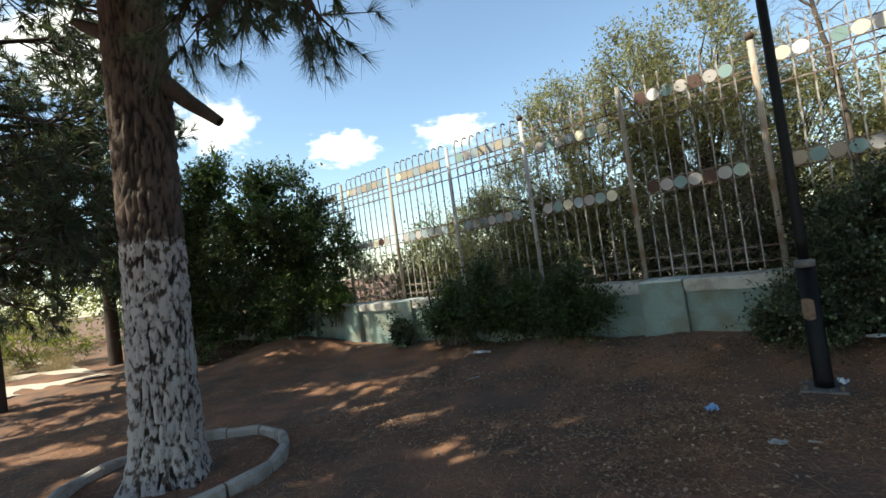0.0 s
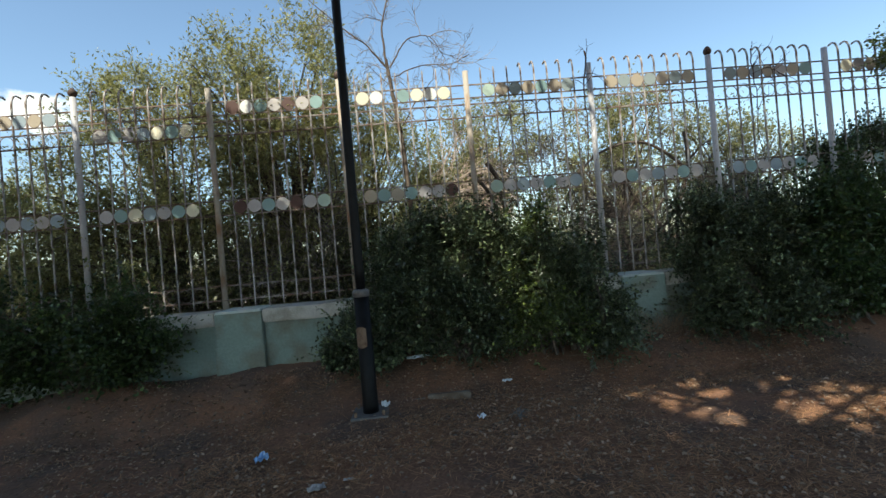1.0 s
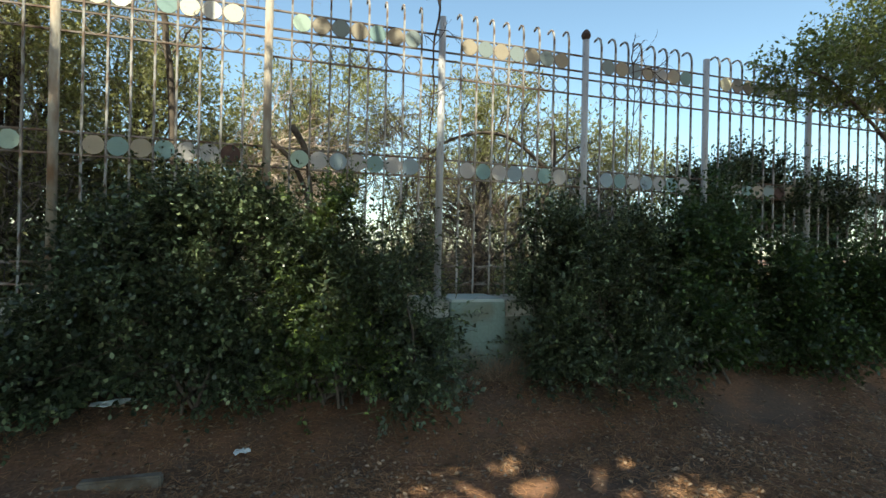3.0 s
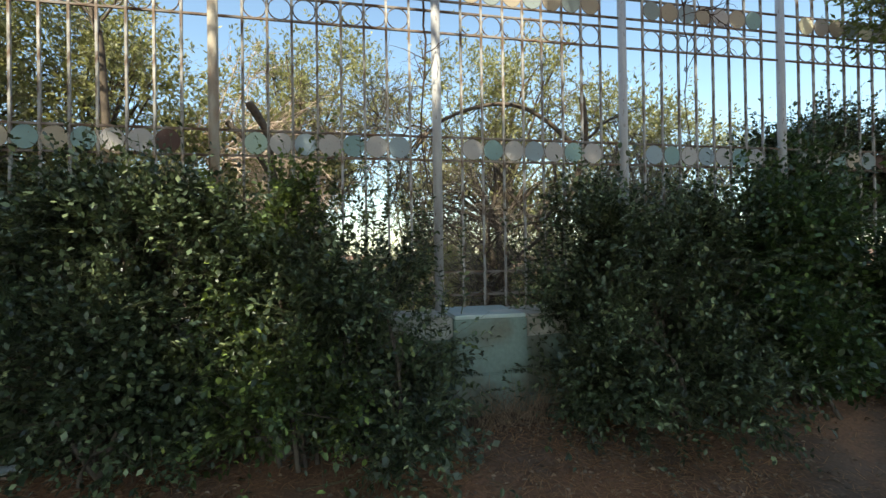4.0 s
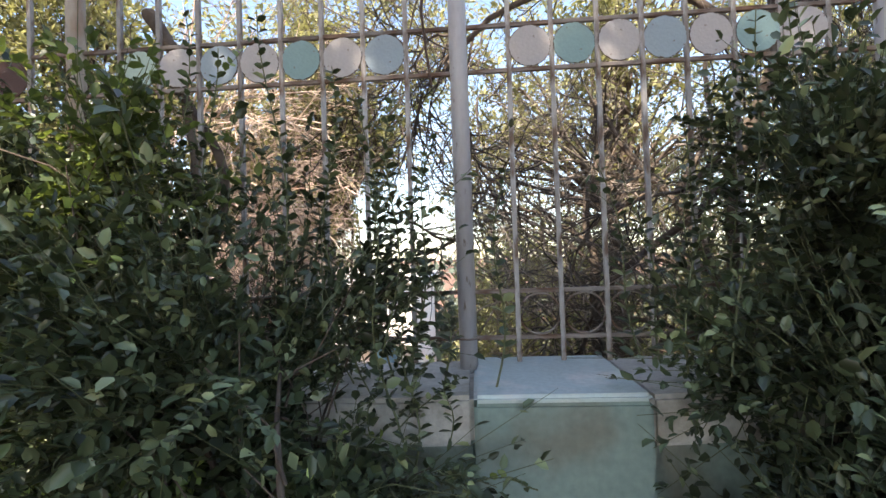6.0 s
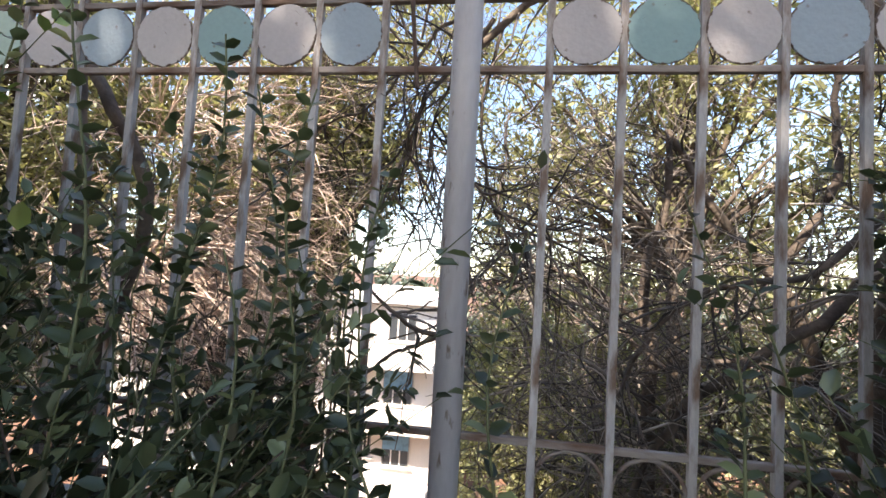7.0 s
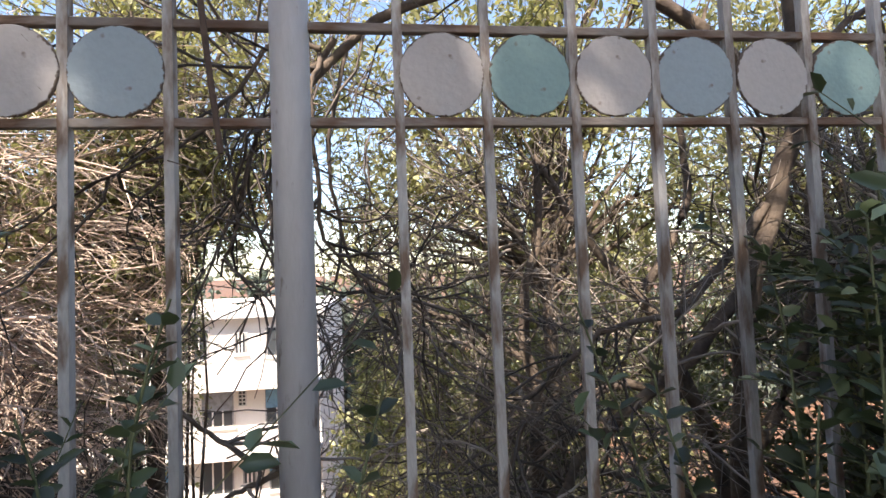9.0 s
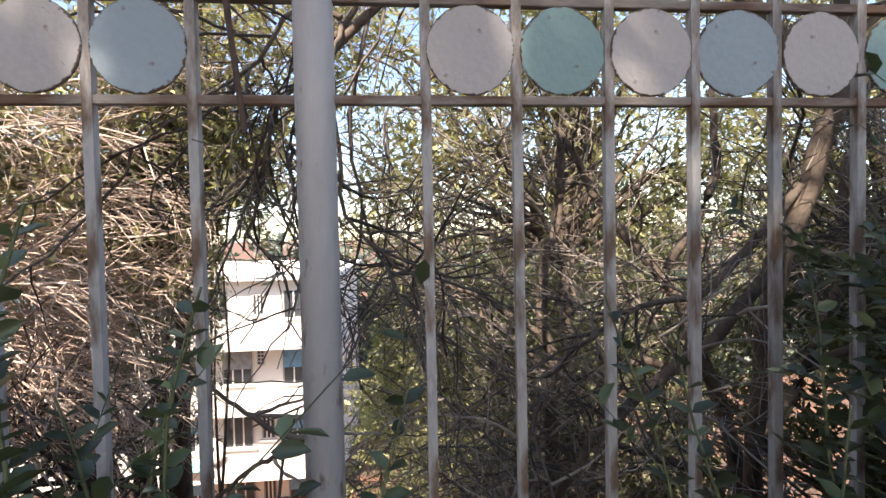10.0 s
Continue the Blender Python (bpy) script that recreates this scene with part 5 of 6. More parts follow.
DAPPLES = [(0.6, -3.1, 0, 0.2), (0.95, -3.3, 0, 0.15), (-0.2, -3.0, 0, 0.2), (1.35, -3.0, 0, 0.15), (0.5, -2.4, 0, 0.12), (-0.55, -2.10, 0, 0.12), (-0.32, -2.28, 0, 0.22), (-0.12, -2.5, 0, 0.2), (0.02, -2.75, 0, 0.25), (0.2, -3.05, 0, 0.15), (0.4, -2.8, 0, 0.1), (-0.42, -2.62, 0, 0.0), (0.22, -2.1, 0, 0.0), (-0.95, -3.2, 0, 0.0), (0.8, -2.65, 0, 0.0),
           (-11.4, -3.5, 0, 0.2), (-10.3, -3.6, 0, 0.15), (-9.1, -3.3, 0, 0.1), (-8.0, -4.5, 0, 0.12), (-7.75, -4.15, 0, 0.18), (-7.55, -3.7, 0, 0.08), (-15.0, -2.9, 0, 0.5), (-12.8, -3.3, 0, 0.1),
           (-14.7, -7.0, 0, 0.5), (-13.9, -6.1, 0, 0.4), (-12.2, -7.25, 0, 0.35), (-11.4, -6.5, 0, 0.3), (-10.1, -7.0, 0, 0.2), (-7.4, -5.8, 0, 0.05), (-12.6, -0.5, 0.5, 0.2), (-11.9, -0.5, 0.4, 0.1),
           (-2.4, -0.9, 1.6, 0.1), (-1.8, -0.9, 1.1, 0.0), (-3.0, -0.9, 1.2, 0.0), (-2.1, -0.8, 2.0, 0.1)]
SUNLIT = np.array([(1.2, -2.6, 0, 0.1), (-1.4, -0.8, 2.1, 0.2), (-1.3, -1.0, 1.0, 0.08), (7.4, -0.6, 5.8, 1.3), (6.2, -1.3, 0, 0.45), (-1.8, 2.0, 2.2, 1.0), (-2.0, 1.9, 1.7, 0.5), (4.6, -0.8, 2.0, 0.2),
                   (1.2, 2.2, 2.4, 0.5), (2.4, 2.2, 2.4, 0.5), (0.7, 2.5, 2.0, 0.4), (1.8, 2.4, 3.0, 0.6), (0.9, 1.4, 1.45, 0.10), (1.5, 1.4, 1.5, 0.10), (2.0, 1.3, 1.6, 0.10), (0.6, 1.5, 1.3, 0.10), (1.2, 1.3, 1.6, 0.10),
                   # dapples on the soil
                   *DAPPLES])


def lets_light(P):
    """False for twigs that stand between the sun and the sunlit patches."""
    ok = np.ones(len(P), bool)
    d = np.array(SUN_FROM)
    for x, y, z, r in SUNLIT:
        for k in (0, P.shape[1] // 2, -1):
            w = P[:, k] - np.array((x, y, z))
            ok &= np.linalg.norm(w - (w @ d)[:, None] * d, axis=1) > r + 0.14
    return ok


def pine_crown(name_parent, seed, limbs, needles=26, reach=(1.4, 2.8), per1=7, per2=5, length=0.15, droop=0.03, wide=0.0011, edge=False):
    rng = np.random.default_rng(seed)
    S, D, L = (np.array(c, float) for c in zip(*limbs))
    P0 = grow(rng, S, D, L, 9, 0.10, (0, 0, -0.01))
    S1, D1, _ = spawn(rng, P0, per1, 0.3, 1.0, 0.75)
    P1 = grow(rng, S1, D1, rng.uniform(0.5, 1.1, len(S1)) * reach[0], 7, 0.16, (0, 0, -droop))
    S2, D2, _ = spawn(rng, P1, per2, 0.3, 1.0, 0.65)
    P2 = grow(rng, S2, D2, rng.uniform(0.3, 0.7, len(S2)), 6, 0.16, (0, 0, -droop))
    if edge:
        # crown cut back to a chosen shadow line, then opened over SUNLIT spots
        sel = lambda P: P[(P[:, -1, 1] + 0.762 * P[:, -1, 2] < np.where(P[:, -1, 0] > -3.9, 3.75, 2.95) + 0.18 * np.sin(P[:, -1, 0] * 1.3)) & (P[..., 2].min(1) > 5.6)]
        P1, P2 = sel(P1), sel(P2)
        P1, P2 = P1[lets_light(P1)], P2[lets_light(P2)]
    child("branch_work", tubes("branch_work", [(P0, 0.07, 0.03), (P1[:, ::2], 0.025, 0.010)] + ([] if edge else [(P2[:, ::5], 0.008, 0.004)]), M_BARK, 4), name_parent)
    v, f = needle_tufts(rng, P2, 3, needles, length, 0.3, wide)
    child("needles", arrays_mesh("needles", v, f, M_PINE), name_parent)
    return P2


def crown_limbs(seed, x, y, z0, z1, n, long, lift=0.15, arc=(0, 6.283)):
    r = np.random.default_rng(seed)
    out = []
    for k in range(n):
        a = r.uniform(*arc)
        z = z0 + (z1 - z0) * (k + 0.5) / n
        out.append(((x, y, z), (math.cos(a), math.sin(a), lift + r.normal(0, 0.1)), long * r.uniform(0.7, 1.1)))
    return out


pine_crown(pine, 72, crown_limbs(172, -9.1, -6.3, 6.8, 11.0, 44, 4.2), 6, (1.5, 2.5), 9, 6, 0.33, 0.03, 0.024, True)
# low boughs with hanging tufts, and the dark boughs to the side
hang = empty("pine_bough", "hanging pine bough with long needle tufts", "branch", at=(0, 0, 0))
pine_crown(hang, 73, [((-6.65, -6.6, 5.1), (-0.65, -0.2, -0.70), 1.0), ((-6.55, -6.3, 5.05), (-0.5, -0.1, -0.75), 1.0), ((-6.45, -6.1, 5.0), (-0.5, -0.05, -0.75), 1.05), ((-6.2, -5.75, 4.8), (-0.3, 0.0, -0.45), 0.7), ((-9.0, -6.3, 6.3), (2.8, 0.3, -1.5), 3.2)], 48, (0.28, 0.5), 5, 3, 0.21, 0.06, 0.0016)


def background_pine(seed, x, y, z0, z1, n, long, label, per=6, trunk_r=0.22, needles=9, length=0.2, wide=0.006, edge=True):
    ob = empty("pine_tree", label, "tree", at=(0, 0, 0))
    P = np.array([[(x, y, -0.2), (x + 0.05, y, z1 * 0.3), (x, y + 0.05, z1 * 0.7), (x, y, z1)]], float)
    child("trunk", tubes("trunk", [(P, trunk_r, trunk_r * 0.5)], M_BARK, 12), ob)
    pine_crown(ob, seed, crown_limbs(seed + 100, x, y, z0, z1, n, long), needles, (1.5, 2.5), per, 6, length, 0.03, wide, edge)


background_pine(74, -17.5, -7.0, 2.2, 9.5, 40, 3.0, "dark pine with low shaggy boughs", 10, 0.22, 8, 0.27, 0.014, False)
background_pine(78, -22.0, -3.6, 2.8, 9.0, 26, 2.6, "dark pine with low shaggy boughs", 8, 0.22, 7, 0.27, 0.016, False)
# out-of-view pines, added to cast shade over lawn, hedge and fence
background_pine(75, -3.0, -9.0, 6.8, 12.0, 46, 4.8, "unseen tall pine added to shade the lawn", 9, 0.25, 3, 0.42, 0.050)
background_pine(76, 4.0, -8.5, 6.5, 12.0, 46, 4.8, "unseen tall pine added to shade the lawn", 10, 0.25, 3, 0.42, 0.050)
background_pine(77, -9.5, -12.0, 7.0, 13.0, 50, 4.8, "unseen tall pine added to shade the lawn", 9, 0.25, 3, 0.42, 0.050)
background_pine(80, 1.0, -7.8, 7.2, 12.5, 46, 4.8, "unseen tall pine added to shade the lawn", 10, 0.22, 3, 0.42, 0.050)
background_pine(81, -5.2, -13.0, 7.0, 12.5, 40, 4.6, "unseen tall pine added to shade the lawn", 9, 0.22, 3, 0.42, 0.050)

background_pine(82, -13.5, -12.5, 7.0, 12.5, 46, 4.8, "unseen tall pine added to shade the lawn", 9, 0.22, 3, 0.42, 0.050)


# ---- kerb ring round the pine ----
ring = empty("tree_kerb_ring", "ring of worn whitewashed kerb stones round the pine", "kerb", at=(-9.08, -6.35, 0))
for k in range(14):
    a0, a1 = 2 * math.pi * k / 14 + 0.012, 2 * math.pi * (k + 1) / 14 - 0.012
    a = np.linspace(a0, a1, 7)
    ob = bmesh.new()
    prof = ((-0.055, -0.12), (0.055, -0.12), (0.05, 0.075), (0.02, 0.1), (-0.02, 0.1), (-0.05, 0.075))
    rows_ = []
    for t in a:
        rad = 1.13 + 0.015 * math.sin(5 * t)
        rows_.append([ob.verts.new(((rad + dx) * math.cos(t), (rad + dx) * math.sin(t), dz - 0.03 + 0.012 * math.sin(9 * t + k))) for dx, dz in prof])
    for r1, r2 in zip(rows_, rows_[1:]):
        for j in range(6):
            ob.faces.new((r1[j], r1[(j + 1) % 6], r2[(j + 1) % 6], r2[j]))
    ob.faces.new(rows_[0])
    ob.faces.new(rows_[-1][::-1])
    bmesh.ops.recalc_face_normals(ob, faces=ob.faces[:])
    part("kerb_stone", ob, M_KERB, ring)

# ---- lamp post ----
lamp = empty("lamp_post", "black painted steel lamp post with rusty hatch", "lamp post", at=(-3.575, -1.98, float(ground_height(-3.575, -1.98)) - 0.005))


def turned(name, profile, material, parent, segs=32, label=""):
    bm = bmesh.new()
    rings = [[bm.verts.new((r * math.cos(2 * math.pi * k / segs), r * math.sin(2 * math.pi * k / segs), z)) for k in range(segs)] for r, z in profile]
    for a, b in zip(rings, rings[1:]):
        for k in range(segs):
            bm.faces.new((a[k], a[(k + 1) % segs], b[(k + 1) % segs], b[k])).smooth = True
    bm.faces.new(rings[0][::-1])
    bm.faces.new(rings[-1])
    return part(name, bm, material, parent, label)


turned("lower_shaft", [(0.088, 0.03), (0.088, 0.12), (0.084, 0.16), (0.084, 1.30)], M_BLACK, lamp)
turned("collar", [(0.084, 1.30), (0.094, 1.305), (0.094, 1.36), (0.085, 1.375), (0.058, 1.385)], M_COLLAR, lamp, 32, "scuffed grey collar")
turned("upper_shaft", [(0.053, 1.37), (0.053, 1.6), (0.050, 4.0), (0.046, 7.2)], M_BLACK, lamp)
part("base_plate", box(-0.20, -0.20, 0.0, 0.20, 0.20, 0.03, 0.006), M_COLLAR, lamp, "square rusted base plate")
for bx in (-0.15, 0.15):
    for by in (-0.15, 0.15):
        bm = bmesh.new()
        bmesh.ops.create_cone(bm, cap_ends=True, segments=6, radius1=0.018, radius2=0.018, depth=0.05)
        bmesh.ops.translate(bm, verts=bm.verts, vec=(bx, by, 0.055))
        part("bolt", bm, M_HATCH, lamp)
bm = bmesh.new()
pts = []
for k in range(28):
    a = 2 * math.pi * k / 28
    u = 0.062 * max(-1, min(1, 1.35 * math.cos(a)))
    w = 0.118 * math.copysign(abs(math.sin(a)) ** 0.55, math.sin(a))
    pts.append((u, w))
for rr, grow_k in ((0.0875, 1.0), (0.093, 0.97)):
    for u, w in pts:
        th = -math.pi / 2 - 0.35 + u * grow_k / 0.088
        bm.verts.new((rr * math.cos(th), rr * math.sin(th), 0.86 + w * grow_k))
bm.verts.ensure_lookup_table()
for k in range(28):
    bm.faces.new((bm.verts[k], bm.verts[(k + 1) % 28], bm.verts[28 + (k + 1) % 28], bm.verts[28 + k]))
bm.faces.new([bm.verts[28 + k] for k in range(28)])
bmesh.ops.recalc_face_normals(bm, faces=bm.faces[:])
part("hatch", bm, M_HATCH, lamp, "rusty oblong service hatch")

# ---- old kerb, iron stake, litter ----
kerb = empty("old_kerb", "half-buried old concrete kerb", "kerb", at=(0, 0, 0))
for k in range(4):
    x0 = -4.5 + k * 0.52
    part("kerb_stone", box(x0, -1.78 + 0.01 * k, -0.2, x0 + 0.505, -1.70 + 0.01 * k, -0.03 + 0.03 * k, 0.012, 2), M_OLDKERB, kerb)
stake = empty("iron_stake", "leaning rusty iron stake before the wall", "stake", at=(-10.05, -0.85, 0))
P = np.array([[(0, 0, 0.0), (-0.01, 0, 0.7), (-0.04, 0, 1.4), (-0.09, 0, 2.0)]], float)
child("stake_rod", tubes("stake_rod", [(P, 0.02, 0.02)], M_RUSTIRON, 8), stake)


def scrap(name, label, x, y, w, l, turn, material, seed, lift=0.02):
    r = random.Random(seed)
    bm = bmesh.new()
    bmesh.ops.create_grid(bm, x_segments=6, y_segments=5, size=0.5)
    for v in bm.verts:
        v.co.x *= w * (1 + r.uniform(-0.08, 0.08))
        v.co.y *= l * (1 + r.uniform(-0.08, 0.08))
        v.co.z = r.uniform(0, lift) + 0.02
    bmesh.ops.solidify(bm, geom=bm.faces[:], thickness=0.003)
    me = bpy.data.meshes.new(name)
    bm.to_mesh(me)
    bm.free()
    me.materials.append(material)
    ob = new(name, me)
    ob.matrix_world = pose(x, y, float(ground_height(x, y)), 0, 0, turn)
    return tagged(ob, label, "litter", "litter on the ground")


scrap("paper", "crumpled white paper sheet under the shrub", -3.03, -0.86, 0.34, 0.12, 8, M_PAPER, 1, 0.03)
scrap("paper", "flat white carton lying on the soil", -8.51, -1.33, 0.34, 0.2, 25, M_PAPER, 2, 0.02)
scrap("paper", "small crumpled white scrap", -2.40, -2.40, 0.07, 0.07, 40, M_PAPER, 3, 0.04)
scrap("paper", "torn pale paper scrap", -3.87, -3.45, 0.14, 0.10, 20, M_KERB, 4, 0.02)
scrap("paper", "torn pale paper scrap", -3.62, -3.42, 0.08, 0.04, 0, M_KERB, 5, 0.01)
scrap("paper", "pale strip of cardboard", -7.9, -2.45, 0.2, 0.07, 60, M_KERB, 6, 0.02)
scrap("paper", "white tissue beside the lamp post base", -3.42, -1.88, 0.09, 0.08, 20, M_PAPER, 7, 0.06)
scrap("paper", "grey-white wrapper on the soil edge", -1.95, -1.45, 0.12, 0.06, 20, M_PAPER, 8, 0.03)
cap = scrap("bottle_cap", "blue and white crushed plastic cup", -4.47, -2.9, 0.12, 0.09, 30, M_CAP, 9, 0.07)
mesh_ball = limb_tree("wire_bundle", "small crumpled tangle of grey wire", "litter", 81, [([(-2.14, -2.62, 0.02), (-2.06, -2.55, 0.08), (-2.0, -2.62, 0.03), (-2.08, -2.68, 0.06), (-2.12, -2.58, 0.09)], 0.003, 0.003), ([(-2.1, -2.55, 0.03), (-2.0, -2.6, 0.09), (-2.1, -2.68, 0.03)], 0.003, 0.003)], 5, M_COLLAR, M_COLLAR, 2, 0.08)

# needles, fallen leaves and pebbles on the soil
lrng = np.random.default_rng(91)


def ground_scatter(name, label, n, x0, x1, y0, y1, make, material):
    x, y = lrng.uniform(x0, x1, n), lrng.uniform(y0, y1, n)
    dense = (np.sin(1.7 * x + 0.6 * y) + np.sin(2.9 * y - 1.1 * x) + lrng.normal(0, 0.9, n)) > -0.7
    x, y = x[dense], y[dense]
    z = ground_height(x, y) + 0.012
    v, f = make(np.stack([x, y, z], -1))
    return tagged(new(name, arrays_mesh(name, v, f, material)), label, "ground litter", kind="stuff")


def lying_needles(p):
    n = len(p)
    a = lrng.uniform(0, 6.283, n)
    d = np.stack([np.cos(a), np.sin(a), lrng.normal(0, 0.10, n)], -1)
    s = np.stack([-np.sin(a), np.cos(a), 0 * a], -1) * 0.0026
    L = lrng.uniform(0.05, 0.13, n)[:, None]
    v = np.stack([p - s, p + s, p + d * L + s, p + d * L - s], 1).reshape(-1, 3)
    return v, np.arange(len(v)).reshape(-1, 4)


def lying_leaves(p):
    n = len(p)
    a = lrng.uniform(0, 6.283, n)
    L = lrng.uniform(0.02, 0.05, n)
    return leaf_arrays(lrng, p, np.stack([np.cos(a), np.sin(a), lrng.normal(0.1, 0.2, n)], -1), L, L * 0.55, 0.5, 2.0)


ground_scatter("pine_needle_litter", "scattered fallen pine needles", 60000, -14, 4, -8.5, -0.8, lying_needles, M_NEEDLE)
ground_scatter("pine_needle_litter", "scattered fallen pine needles", 50000, -5, 5, -4.5, -0.7, lying_needles, M_NEEDLE)
ground_scatter("leaf_litter", "scattered small dry leaves", 26000, -9, 7, -4.8, -0.7, lying_leaves, M_DRYLEAF)


def lying_stones(p):
    n = len(p)
    r = lrng.uniform(0.006, 0.02, n)[:, None, None]
    base = np.array([[1, 0, 0], [0, 1, 0], [-1, 0, 0], [0, -1, 0], [0.1, 0.1, 0.7], [0, 0, -0.6]])
    v = p[:, None] + (base[None] + lrng.normal(0, 0.25, (n, 6, 3))) * r
    b = np.arange(n)[:, None] * 6
    tri = np.array([[0, 1, 4], [1, 2, 4], [2, 3, 4], [3, 0, 4], [1, 0, 5], [2, 1, 5], [3, 2, 5], [0, 3, 5]])
    return v.reshape(-1, 3), (b[:, None] + tri[None]).reshape(-1, 3)


ground_scatter("pebbles", "small grey pebbles in the soil", 900, -7, 5, -6.5, -0.8, lying_stones, M_PEBBLE)

# dry grass tufts
def straw_tuft(seed, x, y, n, h, label):
    r = np.random.default_rng(seed)
    z = float(ground_height(x, y))
    ob = empty("dry_grass", label, "grass", "dry grass tufts", (x, y, z))
    S = np.stack([r.normal(0, h * 0.35, n), r.normal(0, h * 0.25, n), 0 * np.arange(n)], -1)
    D = np.stack([r.normal(0, 0.5, n), r.normal(0, 0.5, n), np.ones(n)], -1)
    P = grow(r, S, D, r.uniform(0.5, 1.1, n) * h, 5, 0.12, (0, 0, -0.08))
    child("blades", tubes("blades", [(P, 0.0025 * max(1, h), 0.001 * max(1, h))], M_STRAW if h > 0.6 else M_DRYLEAF, 3), ob)


straw_tuft(101, 0.55, -0.72, 170, 0.42, "brown dry grass tuft at the wall foot")
straw_tuft(102, 0.2, -0.75, 90, 0.3, "brown dry grass tuft at the wall foot")
straw_tuft(103, -23.6, -4.9, 500, 0.9, "sunlit straw-coloured dry grass")
straw_tuft(104, -23.2, -6.4, 400, 0.8, "sunlit straw-coloured dry grass")
straw_tuft(105, -24.0, -7.6, 400, 0.9, "sunlit straw-coloured dry grass")
gx2, gy2 = np.meshgrid(np.linspace(-40, -19.5, 30), np.linspace(-14, -4.4, 18), indexing="ij")
pz = ground_height(gx2, gy2) + 0.03
gx2 = gx2 + 0.5 * np.sin(gy2 * 1.3)
qq = (np.arange(29)[:, None] * 18 + np.arange(17)[None]).ravel()
tagged(new("path", arrays_mesh("path", np.stack([gx2, gy2, pz], -1).reshape(-1, 3), np.stack([qq, qq + 18, qq + 19, qq + 1], -1), M_PATH, True)), "pale dusty sunlit path", "path", kind="structure")

# pale strip added on the slope below the fence, for an unclear sunlit patch
sx, sy = np.meshgrid(np.linspace(-4, 7, 40), np.linspace(4.5, 6.6, 8), indexing="ij")
sz = ground_height(sx, sy) + 0.04
sy = sy + 0.15 * np.sin(sx * 1.1)
sq = (np.arange(39)[:, None] * 8 + np.arange(7)[None]).ravel()
tagged(new("path", arrays_mesh("path", np.stack([sx, sy, sz], -1).reshape(-1, 3), np.stack([sq, sq + 8, sq + 9, sq + 1], -1), M_PATH, True)), "pale strip added on the slope", "path", kind="structure")

# ---- flats down the slope ----
flats = empty("apartment_building", "white rendered apartment block with balconies", "building", at=(-8.08, 18.0, -9.3))
X0, X1, FZ = -9.0, 5.5, 2.45


def storey_z(k):
    return 10.0 - (k + 1) * FZ


part("wall", box(X0, 0.0, 0.0, X1, 9.0, 9.95, 0.02), M_FACADE, flats)
part("roof", box(X0 - 0.3, -0.5, 9.95, X1 + 0.3, 9.3, 10.25, 0.03), M_SOFFIT, flats, "flat roof slab with overhang")
part("parapet", box(X0 + 0.2, 0.2, 10.25, X1 - 0.2, 0.4, 10.7, 0.02), M_FACADE, flats)


def window(x, z, w, h, shutter=None, parent=flats):
    f = part("window", box(x - w / 2 - 0.07, -0.05, z - h / 2 - 0.07, x + w / 2 + 0.07, 0.04, z + h / 2 + 0.07, 0.01), M_FACADE, parent)
    part("pane", box(x - w / 2, -0.062, z - h / 2, x + w / 2, -0.053, z + h / 2), M_GLASS, f)
    for k in range(4):
        xx = x - w / 2 + k * w / 3
        part("mullion", box(xx - 0.025, -0.09, z - h / 2, xx + 0.025, -0.065, z + h / 2), M_FACADE if k % 3 else M_WINFRAME, f)
    part("sill", box(x - w / 2 - 0.12, -0.16, z - h / 2 - 0.12, x + w / 2 + 0.12, 0.0, z - h / 2 - 0.07), M_SOFFIT, f)
    if shutter:
        part("roller_shutter", box(x - w / 2 + 0.01, -0.13, z - h * 0.05, x + w / 2 - 0.01, -0.095, z + h / 2), shutter, f)


for k in range(4):
    zf = storey_z(k)
    if k < 3:
        sl = part("balcony", box(X0 - 0.1, -1.2, zf - 0.1, X1 + 0.1, 0.0, zf + 0.06, 0.02), M_SOFFIT, flats)
        part("balustrade", box(X0 - 0.1, -1.22, zf - 0.12, X1 + 0.1, -1.10, zf + 0.85, 0.02), M_FACADE, sl)
    for x, w, h, s in ((2.55, 0.38, 0.75, None), (4.1, 1.15, 1.05, None), (0.9, 0.9, 1.1, None), (-1.2, 1.3, 1.3, M_SHUTGREY), (-3.0, 1.2, 1.3, None), (-6.2, 1.2, 1.3, M_SHUTBLUE)) if k == 0 else \
        ((1.68, 1.1, 1.3, M_SHUTGREY), (4.05, 1.2, 1.35, M_SHUTBLUE), (-1.0, 1.3, 1.3, None), (-4.5, 1.2, 1.3, M_SHUTGREY)) if k == 1 else \
        ((1.65, 1.1, 1.4, None), (4.1, 1.1, 1.4, M_SHUTBLUE), (2.8, 0.45, 0.8, None), (-0.2, 1.3, 1.6, M_SHUTBLUE), (-4.0, 1.2, 1.4, None)):
        window(x, zf + 1.45, w, h, s)
vent = part("vent_block", box(2.42, -0.04, storey_z(1) + 1.5, 2.72, 0.0, storey_z(1) + 2.1, 0.005), M_SOFFIT, flats, "pierced ventilation block")
# the holes are dark plates on the face; their colour stands for shade
for a in range(2):
    for b in range(4):
        part("vent_hole_dark_plate", box(2.46 + a * 0.13, -0.046, storey_z(1) + 1.54 + b * 0.14, 2.55 + a * 0.13, -0.041, storey_z(1) + 1.63 + b * 0.14), M_GLASS, vent)
aw = empty("awning", "faded turquoise canvas awning on a balcony", "awning", at=(-8.0, 18.0, -9.3))
part("awning_cloth", box(-0.6, -1.6, storey_z(2) + 0.5, 0.9, -1.24, storey_z(2) + 0.85, 0.05, 2), M_TURQ, aw)
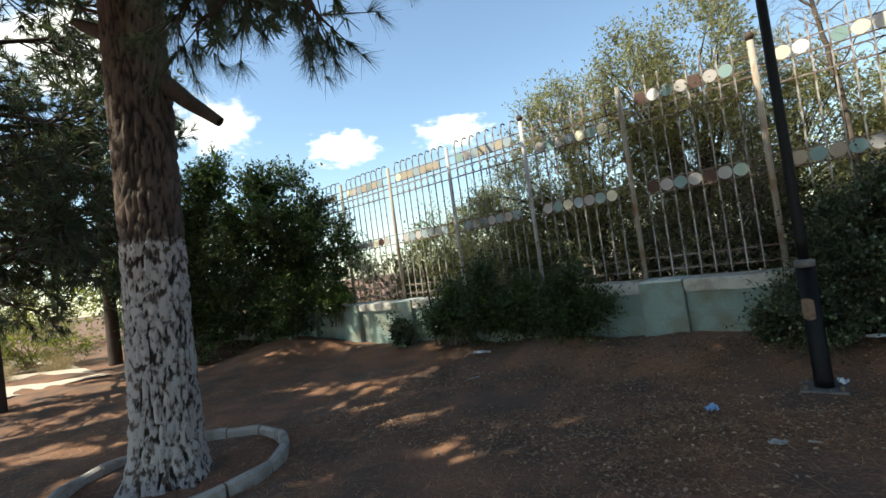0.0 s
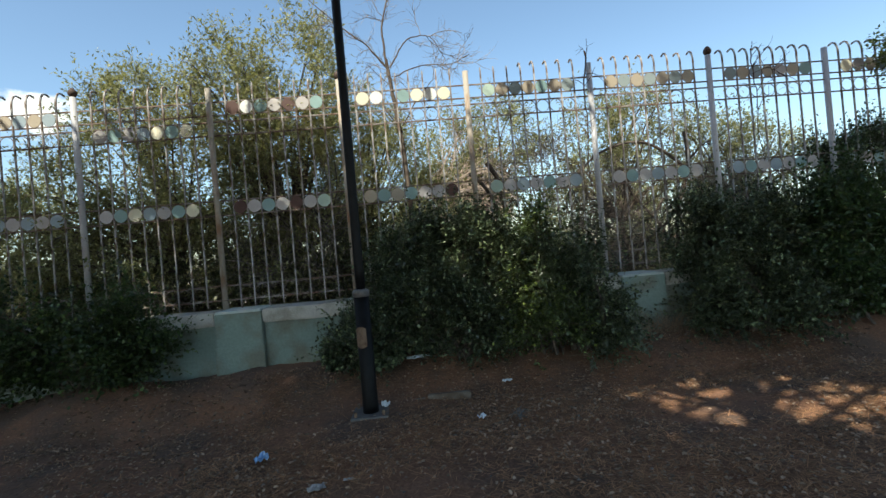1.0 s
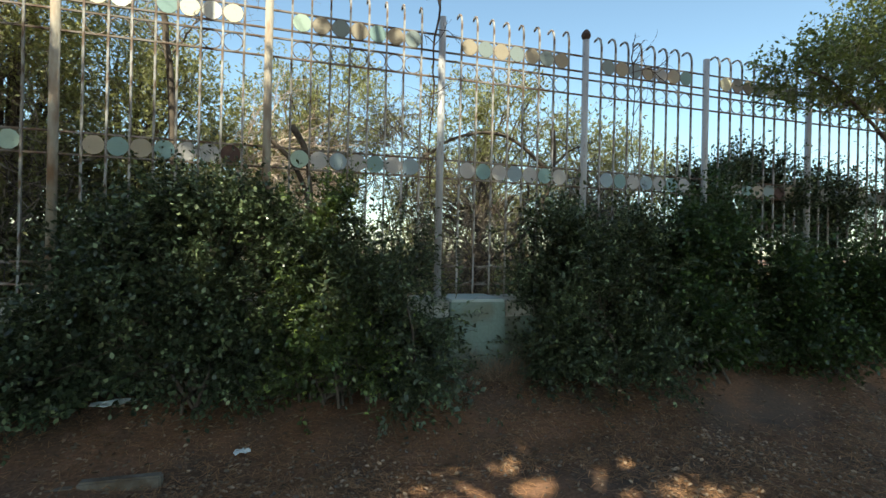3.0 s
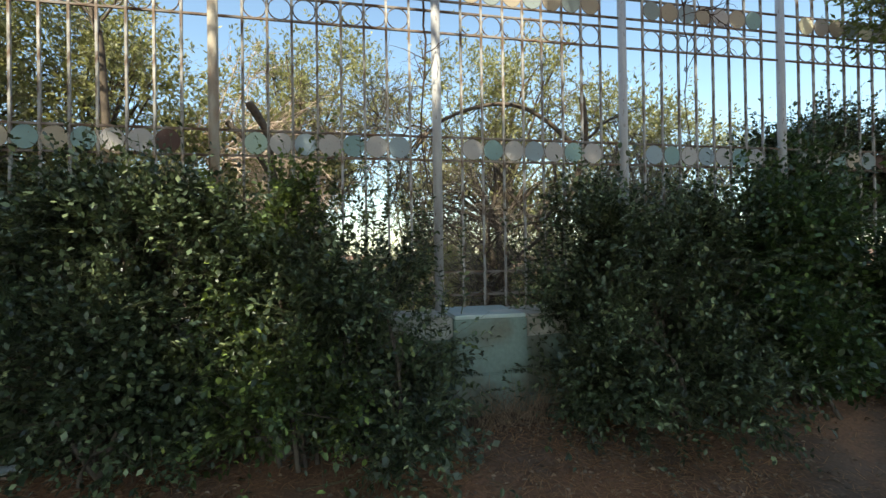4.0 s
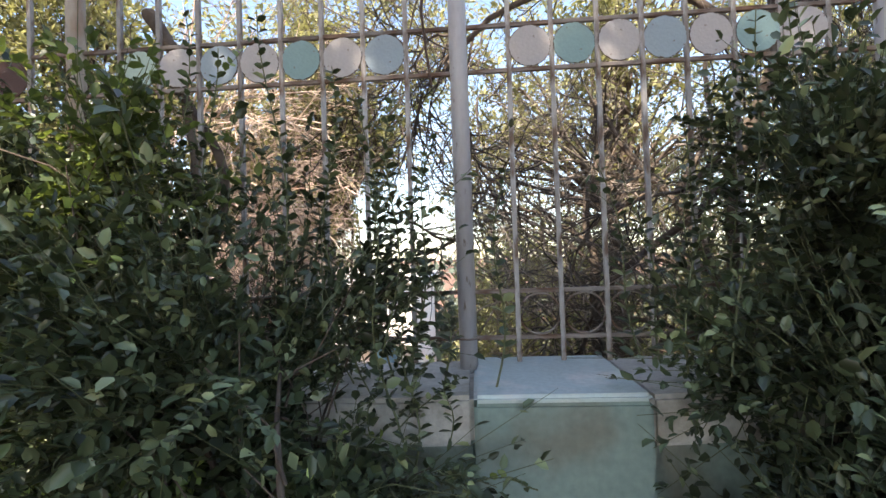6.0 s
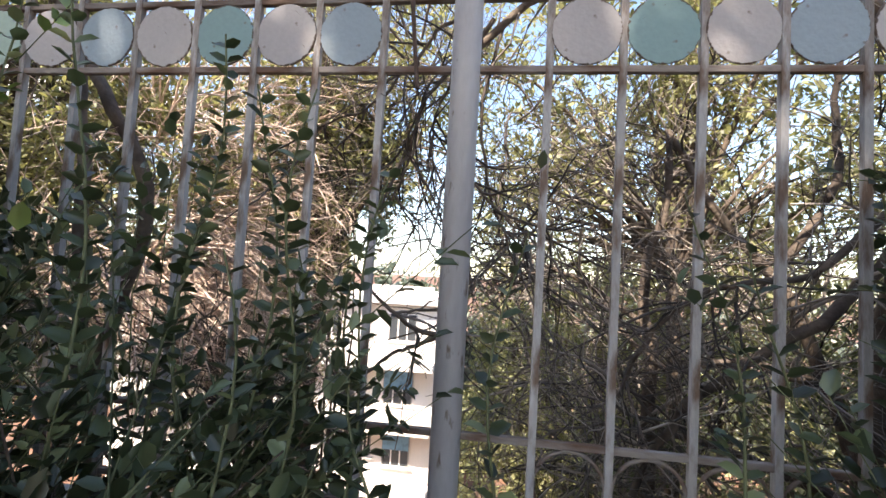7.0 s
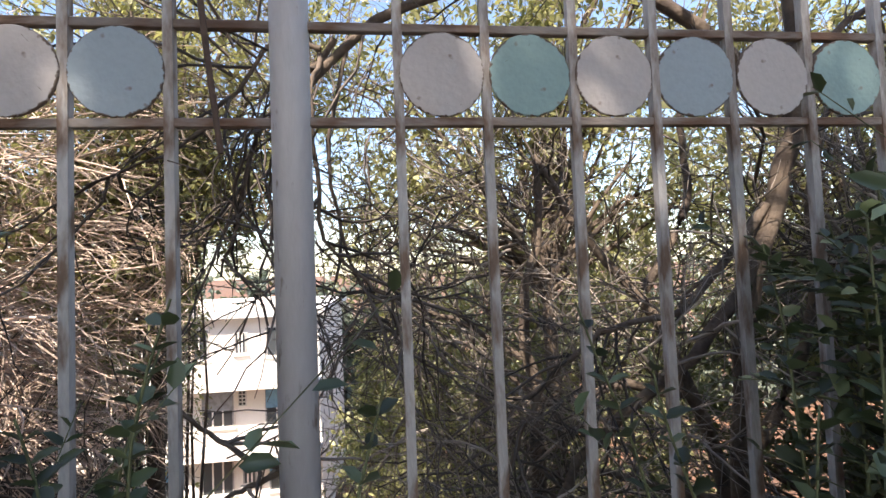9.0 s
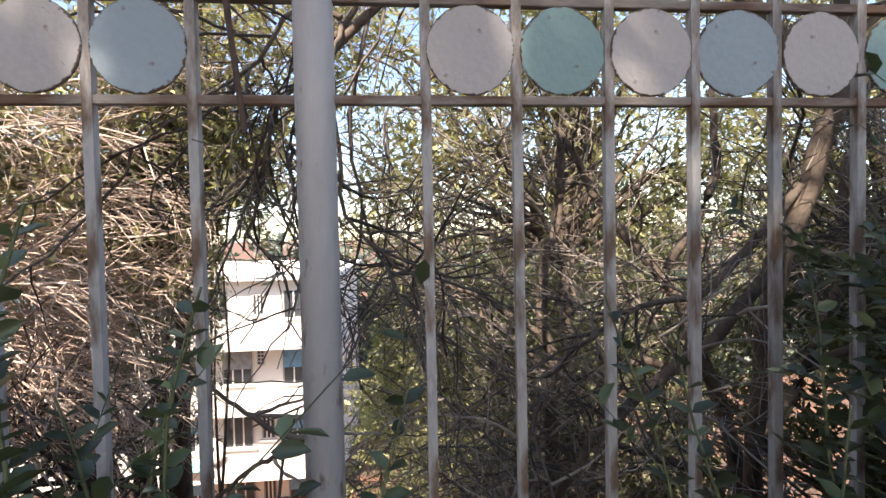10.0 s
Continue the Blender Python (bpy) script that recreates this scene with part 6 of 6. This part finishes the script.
dish = empty("satellite_dish", "white round satellite dish on a balcony", "dish", at=(-7.0, 16.6, storey_z(2) - 9.3 + 1.2))
bm = bmesh.new()
bmesh.ops.create_uvsphere(bm, u_segments=24, v_segments=12, radius=0.5)
for v in bm.verts:
    v.co.y = v.co.y * 0.15
part("dish_bowl", bm, M_FACADE, dish)


# ---- clouds, far behind everything ----
def cloud_material(seed):
    m = bpy.data.materials.new("cloud")
    m.use_nodes = True
    nt = m.node_tree
    N, L = nt.nodes.new, nt.links.new
    nt.nodes.remove(nt.nodes["Principled BSDF"])
    co = N("ShaderNodeTexCoord")
    n = N("ShaderNodeTexNoise")
    n.inputs["Scale"].default_value, n.inputs["Detail"].default_value, n.inputs["Roughness"].default_value = 2.6, 8, 0.55
    off = N("ShaderNodeVectorMath")
    off.inputs[1].default_value = (seed, 0, 0)
    L(co.outputs["Object"], off.inputs[0])
    L(off.outputs[0], n.inputs[0])
    ln = N("ShaderNodeVectorMath")
    ln.operation = "LENGTH"
    L(co.outputs["Object"], ln.inputs[0])
    ms = N("ShaderNodeMath")
    ms.operation = "MULTIPLY_ADD"
    ms.inputs[1].default_value, ms.inputs[2].default_value = -0.75, 0.35
    L(ln.outputs["Value"], ms.inputs[0])
    ad = N("ShaderNodeMath")
    L(n.outputs[0], ad.inputs[0])
    L(ms.outputs[0], ad.inputs[1])
    r = N("ShaderNodeMapRange")
    r.inputs["From Min"].default_value, r.inputs["From Max"].default_value = 0.26, 0.60
    r.interpolation_type = "SMOOTHSTEP"
    L(ad.outputs[0], r.inputs[0])
    # the cloud's sunlit white is emitted by the flat card itself
    em, tr, mx = N("ShaderNodeEmission"), N("ShaderNodeBsdfTransparent"), N("ShaderNodeMixShader")
    em.inputs[0].default_value, em.inputs[1].default_value = (1, 0.98, 0.96, 1), 1.0
    L(r.outputs[0], mx.inputs[0])
    L(tr.outputs[0], mx.inputs[1])
    L(em.outputs[0], mx.inputs[2])
    L(mx.outputs[0], nt.nodes["Material Output"].inputs[0])
    return m


for k, (yaw, el, w, h) in enumerate(((51.0, 15.4, 165, 85), (37.6, 15.8, 165, 75), (65.0, 18.5, 170, 120), (77.5, 25.0, 280, 170))):
    d = Vector((-math.sin(radians(yaw)) * math.cos(radians(el)), math.cos(radians(yaw)) * math.cos(radians(el)), math.sin(radians(el))))
    bm = bmesh.new()
    bmesh.ops.create_grid(bm, x_segments=1, y_segments=1, size=1)
    me = bpy.data.meshes.new("cloud")
    bm.to_mesh(me)
    bm.free()
    me.materials.append(cloud_material(3.1 * k + 1))
    ob = new("backdrop_cloud", me)
    ob.matrix_world = look(d * 1200, (0, 0, 0)) @ Matrix.Diagonal((w * 0.75, h * 0.75, 1, 1))
    tagged(ob, "white cumulus cloud in the blue sky", "cloud", kind="structure")
